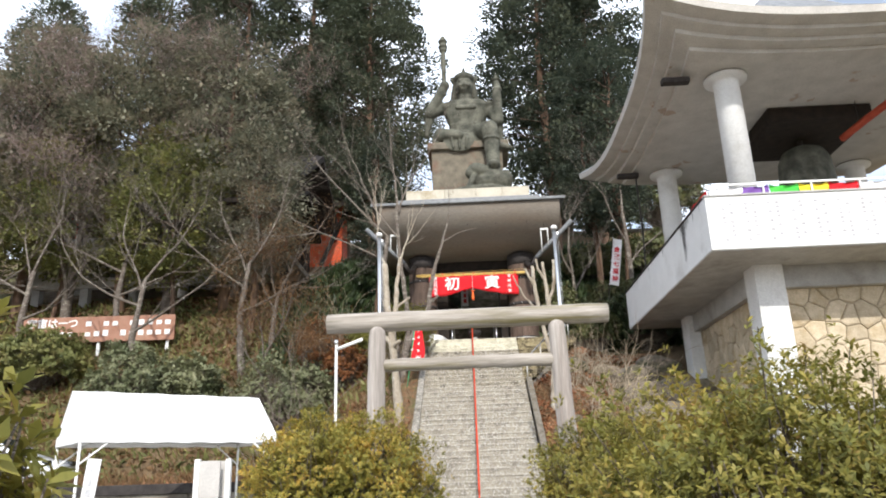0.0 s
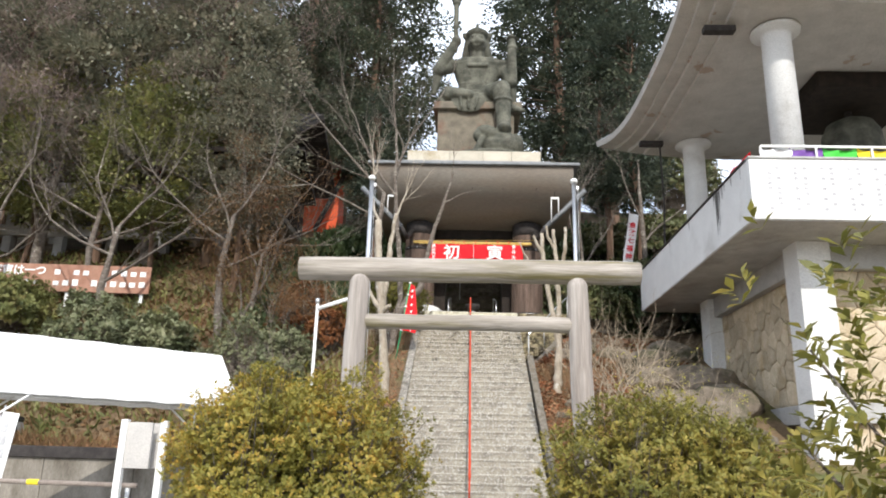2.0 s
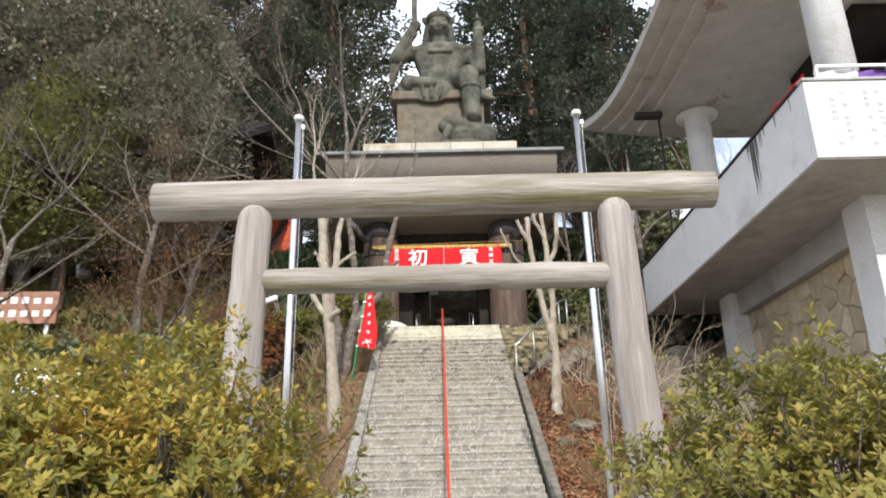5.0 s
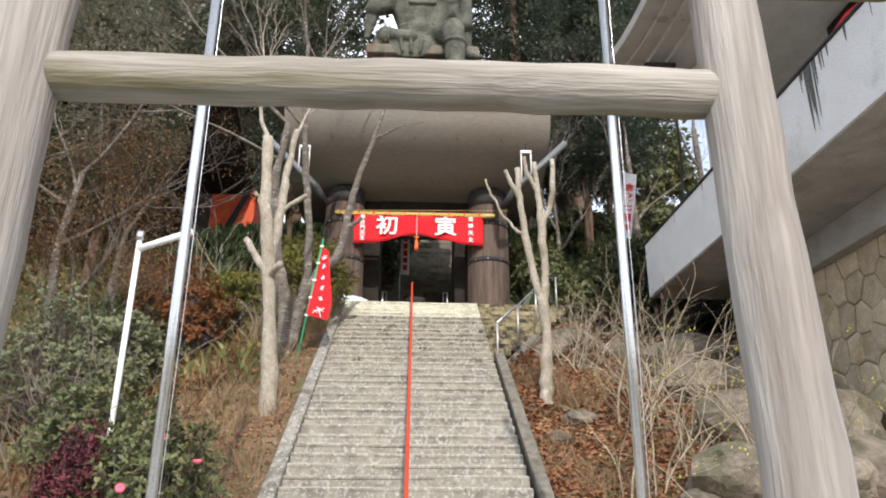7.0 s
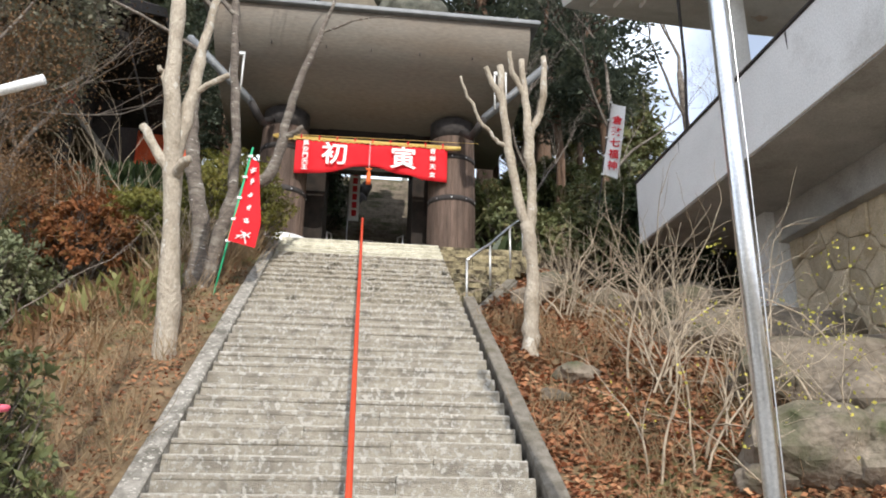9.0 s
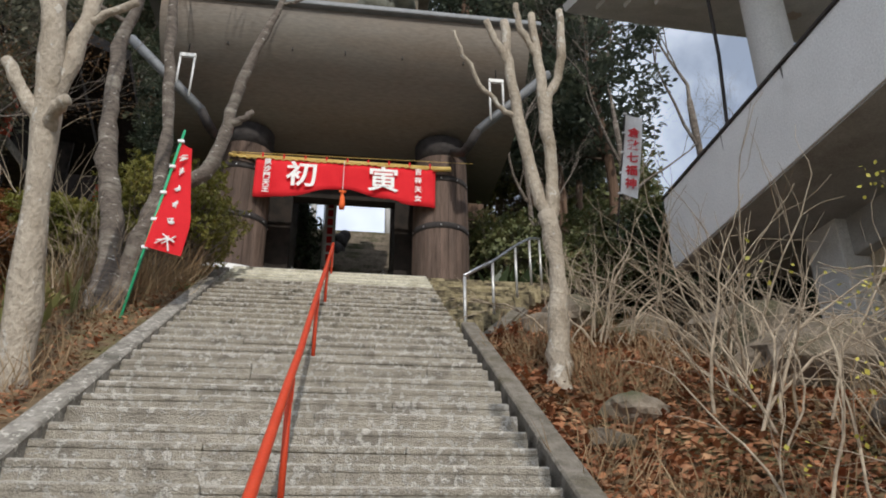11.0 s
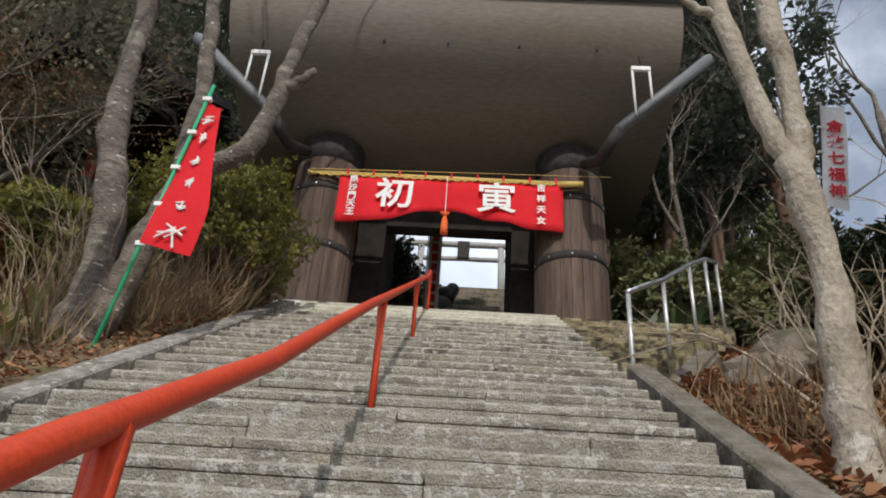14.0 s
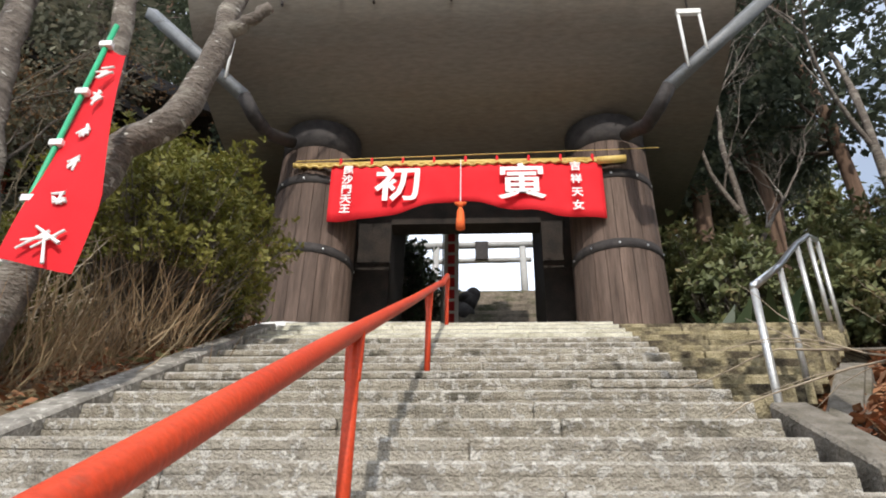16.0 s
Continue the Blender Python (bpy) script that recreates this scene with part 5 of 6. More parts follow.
# long brown sign board on the hillside
sign = thing("sign_board", "long faded brown board with white writing on the hillside", "sign")
SM = pose(-15.3, 29.0, 0, 0, 0, 3)
o = part("board", box(-3.1, 3.1, -0.04, 0.04, 6.95, 8.0, 0.01), SIGNBROWN, sign)
o.matrix_basis = SM
for a in (-2.8, 0.0, 2.8):
    part("leg", box(a - 0.06, a + 0.06, 0.05, 0.15, 5.4, 7.9), WHITEPAINT, sign).matrix_basis = SM
text_part("writing", "宇宙は一つ", 0.42, INK_WHITE, sign, SM @ pose(-1.9, -0.05, 7.72, 90, 0, 0))
gg = np.random.default_rng(8)
for r in range(2):
    for c in range(16):
        if gg.random() < 0.25 or (r == 0 and c < 6):
            continue
        part("writing", box(-2.7 + c * 0.36, -2.48 + c * 0.36, -0.05, -0.044, 7.6 - r * 0.42, 7.76 - r * 0.42 + gg.uniform(0, 0.1)), INK_WHITE, sign).matrix_basis = SM

# temple hall on concrete piers among the trees
hall = thing("temple_hall", "dark temple hall with vermilion rails on concrete piers", "building")
for x in np.arange(-20.9, -9.5, 2.38):
    for y in (33.5, 37):
        part("pier", box(x - 0.2, x + 0.2, y - 0.2, y + 0.2, 7.0, 12.2, 0.02), CONC_GREY, hall)
for z in (10.4, 12.1):
    part("beam", box(-21.5, -9.75, 33.25, 33.6, z, z + 0.5, 0.02), CONC_GREY, hall)
part("floor_slab", box(-21.8, -9.75, 33.0, 43, 12.604, 12.85), CONC_GREY, hall)
part("wall", box(-20.5, -9.6, 35.2, 42, 12.85, 16.2), SHADED_WOOD, hall, "dark timber wall")
part("white_panel", box(-19.5, -10.5, 35.12, 35.18, 14.6, 15.4), BASEWHITE, hall)
for z in (13.9, 14.7):
    part("rail", box(-21.7, -9.8, 33.1, 33.2, z, z + 0.1, 0.01), REDWOOD, hall, "vermilion rail")
for x in np.arange(-21.5, -9.8, 1.2):
    part("rail_post", box(x - 0.06, x + 0.06, 33.09, 33.21, 12.85, 14.9), REDWOOD, hall)
for x in np.arange(-20.4, -9.6, 2.4):
    part("hall_post", box(x - 0.13, x + 0.13, 34.95, 35.15, 12.85, 16.2), REDWOOD, hall)
bm = bmesh.new()
rr = [[bm.verts.new(p) for p in ((x, 32.6, 15.8), (x, 34.6, 16.7), (x, 38.8, 19.3), (x, 45, 16.0), (x, 38.8, 18.9), (x, 34.6, 16.3), (x, 32.7, 15.6))] for x in (-22.6, -8.2)]
bm.faces.new(rr[0])
bm.faces.new(rr[1][::-1])
for k in range(7):
    bm.faces.new((rr[0][k], rr[1][k], rr[1][(k + 1) % 7], rr[0][(k + 1) % 7]))
bmesh.ops.recalc_face_normals(bm, faces=bm.faces)
part("roof", bm, HOOP, hall, "dark tiled roof")
for x in np.arange(-22.5, -8.2, 0.45):
    tubes("roof_tile_row", [([(x, 32.55, 15.84), (x, 34.6, 16.74), (x, 38.8, 19.34)], [0.07] * 3)], HOOP, hall, "", 5)


pav = thing("red_pavilion", "vermilion pavilion with a dark roof among the cedars", "building")
part("floor_slab", box(-13.0, -7.9, 44.0, 48.0, 12.6, 14.0, 0.03), CONC_GREY, pav)
# wall and posts take the sunlit orange over their whole face
part("wall", box(-12.6, -8.2, 44.3, 47.6, 14.0, 18.0), SUNLIT_VERMILION, pav, "red wall with sunlight put into its orange colour")
for x in (-12.6, -10.4, -8.2):
    part("post", box(x - 0.14, x + 0.14, 44.12, 44.4, 14.0, 18.2, 0.02), SUNLIT_VERMILION, pav)
part("gable_board", box(-0.14, 0.14, 44.02, 44.1, -0.2, 4.4), HOOP, pav, "dark slanting board").matrix_basis = pose(-9.3, 0, 14.4, 0, 24, 0)
bm = bmesh.new()
rr = [[bm.verts.new(p) for p in ((x, 42.6, 17.6), (x, 46.0, 20.4), (x, 49.4, 17.6), (x, 46.0, 19.9))] for x in (-14.0, -6.9)]
bm.faces.new(rr[0])
bm.faces.new(rr[1][::-1])
for k in range(4):
    bm.faces.new((rr[0][k], rr[1][k], rr[1][(k + 1) % 4], rr[0][(k + 1) % 4]))
bmesh.ops.recalc_face_normals(bm, faces=bm.faces)
part("roof", bm, SHADED_WOOD, pav, "dark roof")


def nobori(name, base, top, w, h, m, ink, label, marks, drop=0.1, taper=0.65, words=""):
    """A streamer on a leaning pole."""
    f = thing(name, label, "flag")
    pipe("pole", [base, top], 0.016, GREENPOLE if m is CLOTH_RED else HOOP, f, "green pole" if m is CLOTH_RED else "")
    a, b = Vector(top), Vector(base)
    ax = (b - a).normalized()
    sdv = Vector((1, -0.15, 0)).normalized()
    vv, n, k = [], 16, 6
    for i in range(n + 1):
        for j in range(k + 1):
            f1, f2 = i / n, j / k
            p = a + ax * (drop + h * f1) + sdv * w * f2 * (1 - taper + taper * min(1, f1 * 1.4)) + Vector((0, 0.03 * math.sin(5 * f1 + 3 * f2), -0.1 * f2))
            vv.append(p)
    array_mesh("cloth", vv, [(i * (k + 1) + j, i * (k + 1) + j + 1, (i + 1) * (k + 1) + j + 1, (i + 1) * (k + 1) + j) for i in range(n) for j in range(k)], m, f, "", True)
    for i in range(5):
        p = a + ax * (drop + h * i / 4)
        part("loop", box(p.x - 0.035, p.x + 0.04, p.y - 0.025, p.y + 0.015, p.z - 0.02, p.z + 0.02, 0.006), CLOTH_WHITE, f)
    g = np.random.default_rng(len(name))
    for i, ch in enumerate(words):
        text_part("character", ch, 0.23, ink, f, Matrix.Translation(a + ax * (drop + 0.45 + 0.29 * i) + sdv * w * 0.5 + Vector((0, -0.06, -0.06))) @ pose(0, 0, 0, 90, 8, -8))
    for i in range(marks):
        f1 = (i + 0.9) / (marks + 0.6)
        p = a + ax * (drop + h * f1) + sdv * w * 0.5 * (1 - taper + taper * min(1, f1 * 1.4)) + Vector((0, -0.035, -0.05))
        sz = 0.035 + (0.05 if i == marks - 1 else 0) * (w / 0.4)
        limbs = []
        for q in range(5):
            c = p + Vector((g.uniform(-sz, sz) * 0.5, 0, g.uniform(-sz, sz)))
            dv = Vector((g.choice([1, 0.15]), 0, g.choice([1, -0.7, 0.1]))).normalized() * sz
            limbs.append(([c - dv, c + dv], [0.008, 0.011]))
        tubes("mark", limbs, ink, f, "white brush mark" if ink is INK_WHITE else "", 4)
    return f


nobori("streamer_flag", (-2.22, 23.62, 3.6), (-1.79, 23.53, 6.42), 0.42, 1.42, CLOTH_RED, INK_WHITE, "red streamer flag with white brush marks on a green pole", 6, 0.16)
nobori("streamer_flag", (4.9, 27.2, 5.6), (5.6, 27.2, 9.95), 0.34, 1.85, CLOTH_WHITE, INK_RED, "white streamer flag with red writing", 0, 0.1, 0.0, "倉敷七福神")


# ---- planting ----
def bush(label, lumps, leaf, seed, tips=4200, size=0.055, category="bush", group=""):
    """Rounded shrub of leaf rosettes on many twigs; lumps are (x, y, rx, ry, height)."""
    g = np.random.default_rng(seed)
    b = thing("bush", label, category, group)
    C, N = [], []
    for x, y, rx, ry, h in lumps:
        z0 = height(x, y)
        n = tips // len(lumps)
        u = unit(g, n * 2)
        u = u[u[:, 2] > -0.55][:n]
        lumpy = np.array([1 + 0.34 * noise.noise((a[0] * 2.6 + x, a[1] * 2.2 + y, a[2] * 2.2)) + 0.2 * noise.noise((a[0] * 7, a[1] * 7, a[2] * 7 + y)) for a in u])
        depth = 1 - np.abs(g.normal(0, 0.17, len(u)))
        stray = np.where(g.random(len(u)) < 0.05, g.uniform(1.02, 1.16, len(u)), 1.0)
        gap = np.array([noise.noise((a[0] * rx * 4.5 + x, a[1] * ry * 4.5, a[2] * h * 2.6 + y)) for a in u])
        depth = depth * np.where(gap < -0.12, g.uniform(0.72, 0.9, len(u)), 1.0)
        p = u * (lumpy * depth * stray)[:, None] * np.array((rx, ry, h * 0.56))
        C.append(p + np.array((x, y, z0 + h * 0.5)))
        N.append(u)
    C, N = np.concatenate(C), np.concatenate(N)
    grow_dir = N * 0.7 + np.array((0, 0, 0.55)) + g.normal(0, 0.25, C.shape)
    grow_dir /= np.linalg.norm(grow_dir, axis=1)[:, None]
    vs, qs, base = [], [], 0
    for k in range(7):
        side = g.normal(size=C.shape)
        side -= (side * grow_dir).sum(1)[:, None] * grow_dir
        side /= np.linalg.norm(side, axis=1)[:, None] + 1e-9
        d = side * 0.85 + grow_dir * g.uniform(0.1, 0.9, len(C))[:, None]
        L = size * g.uniform(0.7, 1.35, len(C))
        v, q = leaf_arrays(C - grow_dir * g.uniform(0, 0.05, len(C))[:, None], d, grow_dir, L, L * 0.42)
        vs.append(v)
        qs.append(q + base)
        base += len(v)
    tagged(array_mesh("foliage", np.concatenate(vs), np.concatenate(qs), leaf, b), kind="stuff")
    limbs = []
    for i in g.choice(len(C), min(900, len(C)), replace=False):
        x, y = lumps[0][0], lumps[0][1]
        root = min(((l[0], l[1], height(l[0], l[1])) for l in lumps), key=lambda r: (r[0] - C[i][0]) ** 2 + (r[1] - C[i][1]) ** 2)
        root = np.array(root) + np.array((g.normal(0, 0.12), g.normal(0, 0.12), 0))
        mid = root * 0.45 + C[i] * 0.55 + g.normal(0, 0.05, 3)
        limbs.append(([root, mid, C[i]], [0.012, 0.007, 0.003]))
    tagged(tubes("twig", limbs, BARK_GREY, b, "", 4), kind="stuff")
    return b


bush("rounded azalea bush with yellow-green and orange leaves beside the path", [(-1.46, 10.2, 1.0, 0.95, 1.92), (-2.25, 10.0, 0.82, 0.95, 1.95)], LEAF_AZALEA, 21, 14000, 0.043, "bush", "azaleas")
bush("rounded green azalea bush beside the path", [(1.7, 10.05, 1.1, 0.95, 1.85), (2.4, 9.95, 0.8, 0.85, 1.65)], LEAF_AZALEA_R, 22, 13500, 0.043, "bush", "azaleas")
bush("loose green azalea bush close to the path", [(1.48, 3.65, 1.02, 0.75, 1.68), (2.3, 3.9, 0.8, 0.7, 1.6), (1.5, 1.9, 0.5, 0.45, 1.3)], LEAF_AZALEA_R, 23, 24000, 0.037, "bush", "azaleas")
bush("loose leafy bush at the path's edge", [(-1.25, 1.35, 0.55, 0.5, 1.5)], LEAF_AZALEA_R, 24, 2200, 0.055, "bush", "azaleas")
bush("bushy azalea with brown-green leaves beside the stairs", [(-2.45, 25.8, 1.1, 1.0, 1.85), (-3.7, 25.2, 0.9, 0.8, 1.15)], LEAF_GATE, 25, 9000, 0.055)
bush("dark camellia bush with pink flowers", [(-2.62, 17.85, 0.7, 0.65, 1.65), (-4.0, 19.4, 0.8, 0.8, 1.3)], LEAF_CAMELLIA, 26, 1600, 0.08)
bush("sage-green glossy bush on the hillside", [(-11.6, 24.6, 1.7, 1.4, 2.9), (-9.8, 25.0, 1.2, 1.1, 2.2)], LEAF_SAGE, 27, 3600, 0.14)
bush("maroon-leaved low bush beside the flag pole", [(-3.45, 18.0, 0.5, 0.45, 1.35)], LEAF_MAROON, 34, 1600, 0.06)
bush("low dark bush behind the side steps", [(3.7, 29.8, 1.1, 1.0, 2.2), (3.3, 31.5, 1.2, 1.0, 2.9)], LEAF_CAMELLIA, 35, 3600, 0.11)
bush("grey-green bush on the hillside", [(-6.5, 24.0, 1.6, 1.4, 2.7), (-5.4, 23.6, 1.0, 1.0, 1.7)], LEAF_SAGE, 28, 2600, 0.1)
bush("rust-coloured bush on the hillside", [(-4.3, 24.2, 0.8, 0.7, 1.5), (-5.6, 26.4, 1.0, 0.9, 2.2)], LEAF_RUST, 29, 2200, 0.09)
bush("dark evergreen bush behind the side steps", [(4.6, 27.6, 1.0, 1.0, 1.6), (5.9, 28.8, 1.4, 1.2, 2.3)], LEAF_CAMELLIA, 30, 5200, 0.1)
bush("dark evergreen bush under the tower's edge", [(6.6, 27.4, 1.3, 1.0, 2.4), (8.4, 28.4, 1.5, 1.2, 3.0)], LEAF_DARK, 33, 4200, 0.12)
bush("dark evergreen bush beyond the gate", [(-1.6, 34.6, 1.1, 1.0, 3.0)], LEAF_DARK, 31, 3000, 0.1)
bush("evergreen bush under the temple hall", [(-16.5, 27.0, 2.0, 1.6, 2.2), (-19.5, 27.0, 2.2, 1.6, 2.0)], LEAF_MID, 32, 5000, 0.14)
bush("dark evergreen thicket on the ridge behind the gate", [(8.6, 48.0, 3.2, 2.0, 7.0), (13.0, 47.5, 3.4, 2.0, 6.5)], LEAF_CAMELLIA, 36, 3800, 0.3)
bush("dark evergreen bush beside the cedars", [(6.4, 36.0, 1.6, 1.2, 2.0), (9.6, 37.0, 2.2, 1.5, 2.4)], LEAF_CAMELLIA, 37, 3400, 0.18)
flowers = thing("camellia_flower", "pink camellia flower on the dark bush", "flower", "camellia flowers")
part("petals", lathe([(0.005, 0), (0.04, 0.01), (0.05, 0.035), (0.03, 0.045), (0.005, 0.03)], 9), FLOWER, flowers, "", True)
flowers.location = (-2.1, 17.4, 1.75)
for p in ((-2.05, 17.5, 1.15), (-2.4, 17.25, 0.95), (-2.75, 17.2, 1.5), (-2.2, 17.35, 0.8), (-2.5, 17.5, 2.0)):
    copy_thing(flowers, pose(*p, 70, 0, 20))


def cedar(seed, h=24.0, rad=4.2, bare=0.14, leaf=LEAF_CEDAR_G, clumps_n=210, per=140, spray=(0.15, 0.34), label="tall dark green cedar tree on the hillside"):
    """Tall conifer: tapered trunk, boughs, and a full crown of clumped sprays."""
    g = np.random.default_rng(seed)
    c = thing("cedar_tree", label, "tree", "cedars")
    tubes("trunk", [([(0.15 * math.sin(k), 0.15 * math.cos(k * 1.3), h * k / 8 - 0.5) for k in range(9)], np.linspace(0.0175 * h, 0.03, 9) * (0.75 if h < 15 else 1.0))], BARK_CEDAR, c, "reddish bark", 10)
    f = bare + (1 - bare) * g.random(clumps_n) ** 1.15
    u = (f - bare) / (1 - bare)
    prof = np.minimum(1, 0.5 + u * 2.2) * np.sqrt(np.clip(1 - u ** 2.4, 0, 1)) + 0.06
    a = g.uniform(0, 2 * np.pi, clumps_n)
    lump = np.array([1 + 0.22 * noise.noise((math.cos(q) * 1.6 + seed, math.sin(q) * 1.6, z * 5)) for q, z in zip(a, f)])
    shell = np.where(g.random(clumps_n) < 0.8, g.uniform(0.6, 1.1, clumps_n), g.uniform(0.08, 0.5, clumps_n))
    rr = rad * prof * lump * np.sqrt(shell)
    out = np.stack((np.cos(a), np.sin(a), np.zeros(clumps_n)), 1)
    P = out * rr[:, None] + np.stack((np.zeros(clumps_n), np.zeros(clumps_n), h * f), 1)
    limbs = [([(0, 0, P[k][2] - rr[k] * 0.25), P[k] * np.array((0.6, 0.6, 1)) + np.array((0, 0, 0.1)), P[k]], [0.05, 0.03, 0.01]) for k in range(0, clumps_n, 3)]
    n = clumps_n * per
    k = np.repeat(np.arange(clumps_n), per)
    size = g.uniform(0.7, 1.35, clumps_n)[k] * min(1.0, rad / 3.2)
    ball = unit(g, n) * (g.random(n) ** 0.33)[:, None]
    off = ball * np.array((1.0, 1.0, 0.42)) * size[:, None]
    C = P[k] + off - np.array((0, 0, 0.25)) * (np.linalg.norm(off[:, :2], axis=1) ** 2)[:, None]
    D = ball * 0.8 + out[k] * 0.6 + g.normal(0, 0.35, (n, 3))
    S = g.uniform(*spray, n)
    v, q = leaf_arrays(C, D, ball * 0.6 + np.array((0, 0, 1.0)) + g.normal(0, 0.3, (n, 3)), S, S * 0.55)
    tagged(tubes("bough", limbs, BARK_DARK, c, "", 4), kind="stuff")
    tagged(array_mesh("crown", v, q, leaf, c), kind="stuff")
    return c


def place(ob, spots, base_scale=1.0):
    first = True
    for x, y, s, a in spots:
        m = Matrix.Translation((x, y, height(x, y) - 0.1)) @ pose(0, 0, 0, 0, 0, a)
        if first:
            ob.matrix_basis = m @ Matrix.Diagonal((s, s, s, 1))
            first = False
        else:
            q = copy_thing(ob, m)
            q.matrix_basis = m @ Matrix.Diagonal((s, s, s, 1))


place(cedar(41), [(-6.2, 44.5, 1.0, 0), (-10.5, 45.5, 1.1, 70), (-15.5, 46, 1.05, 160), (-7.6, 52, 1.05, 240), (-21.5, 46, 0.98, 30), (-28.5, 44, 0.85, 99), (-18.6, 50, 1.0, 310)])
place(cedar(42, 23, 3.9, 0.2, LEAF_CEDAR_D), [(5.2, 42, 1.0, 0), (8.6, 44, 1.0, 100), (7.0, 50, 1.05, 290)])
place(cedar(43, 18, 3.4, 0.12, LEAF_CEDAR_HAZED, 170), [(-8.4, 47, 1.0, 10), (-18.5, 48, 0.8, 140), (-12.6, 54, 1.0, 60), (-27, 46, 0.75, 200)])
place(cedar(44, 13, 1.5, 0.3, LEAF_CEDAR_D, 170, 60, (0.1, 0.24)), [(5.9, 33.0, 1.0, 0), (7.9, 36.5, 0.9, 140), (-4.5, 34.0, 0.75, 77), (7.0, 32.0, 1.05, 33)])


def broadleaf(seed, h, r, leaf, label, n=9000, size=0.16, category="tree", bark=BARK_DARK, depth=4, thin=0.5):
    """Evergreen or withered tree: branching limbs with leaves in clumps about their ends."""
    g = np.random.default_rng(seed)
    t = thing("tree", label, category)
    limbs, tips = [], []
    grow(g, limbs, tips, (0, 0, -0.3), (0.05, 0, 1), h * 0.42, h * 0.022, depth, 0.6, 3, 0.2, 0.1, 0.68)
    P = np.array([p for p, d in tips])
    k = g.integers(0, len(P), n)
    C = P[k] + g.normal(0, r * 0.16, (n, 3)) * np.array((1, 1, 0.6))
    D = g.normal(size=(n, 3)) + np.array((0, 0, -0.3 if thin > 0.2 else 0.6))
    S = size * g.uniform(0.6, 1.4, n)
    v, q = leaf_arrays(C, D, np.array((0, 0, 1.0)) + g.normal(0, 0.6, (n, 3)), S, S * thin)
    tagged(tubes("trunk", limbs, bark, t, "", 5), kind="stuff")
    tagged(array_mesh("crown", v, q, leaf, t), kind="stuff")
    return t


place(cedar(45, 9.0, 2.5, 0.26, LEAF_MID, 130, 130, (0.12, 0.26), "olive-green conifer below the temple hall"), [(-13.2, 30.8, 1.05, 0), (-18.9, 31.8, 1.05, 120), (-23.5, 31.0, 1.1, 200)])
# the last, smallest spot is a tree added to shade the side hall
place(cedar(46, 15.0, 3.2, 0.3, LEAF_CEDAR_HAZED, 150, 130, (0.14, 0.32), "dark conifer beside the temple hall"), [(-11.4, 32.2, 0.95, 0), (-16.2, 32.4, 1.0, 200), (-23.6, 37.0, 1.0, 80), (-21.0, 32.4, 1.0, 150), (-9.4, 30.2, 0.64, 40)])
place(broadleaf(52, 11, 3.6, LEAF_CEDAR_HAZED, "tall evergreen tree with dark leaves", 20000, 0.15), [(-26.5, 35, 1.0, 60), (-29.5, 33, 1.1, 220)])
place(broadleaf(53, 9, 3.2, LEAF_BROWN, "half-bare tree with withered brown leaves", 6000, 0.11, "tree", BARK_GREY, 5), [(-7.4, 25.3, 0.55, 0), (-6.1, 24.4, 0.45, 130), (-8.2, 29.0, 0.66, 60)])
place(broadleaf(54, 11, 3.4, TWIG_HAZE, "bare tree with fine mauve-brown twigs", 8000, 0.5, "tree", BARK_GREY, 5, 0.024), [(-18.2, 31.5, 1.1, 0), (-21.5, 34.5, 1.25, 110), (-14.0, 32.2, 1.2, 220), (-25.5, 32, 1.2, 20), (-10.4, 33.6, 1.15, 320)])


def bare_tree(seed, label, trunk, starts, bark, twig=0.5, depth=4, r=0.1, spread=0.55, kids=3, length=1.5):
    """A tree with a given trunk line and branching limbs from the given starts (point, direction, length, radius, depth)."""
    g = np.random.default_rng(seed)
    t = thing("bare_tree", label, "tree")
    for pts, rr in trunk:
        fine, fr = [], []
        for i in range(len(pts) - 1):
            for k in range(4):
                f = k / 4
                fine.append(np.array(pts[i]) * (1 - f) + np.array(pts[i + 1]) * f + g.normal(0, 0.01, 3))
                fr.append((rr[i] * (1 - f) + rr[i + 1] * f) * (1 + g.normal(0, 0.075)))
        fine.append(np.array(pts[-1]))
        fr.append(rr[-1])
        fine.append(np.array(pts[-1]) + (np.array(pts[-1]) - np.array(pts[-2])) * 0.01)
        fr.append(0.002)
        tubes("trunk", [(fine, fr)], bark, t, "", 10)
    limbs, tips = [], []
    for p, d, L, rad, dep in starts:
        grow(g, limbs, tips, p, np.array(d) / np.linalg.norm(d), L, rad, dep, spread, kids, 0.25, 0.1, 0.7)
    if limbs:
        tagged(tubes("branch", limbs, bark if r > 0.05 else TWIG_FAR, t, "", 5), kind="stuff")
    return t


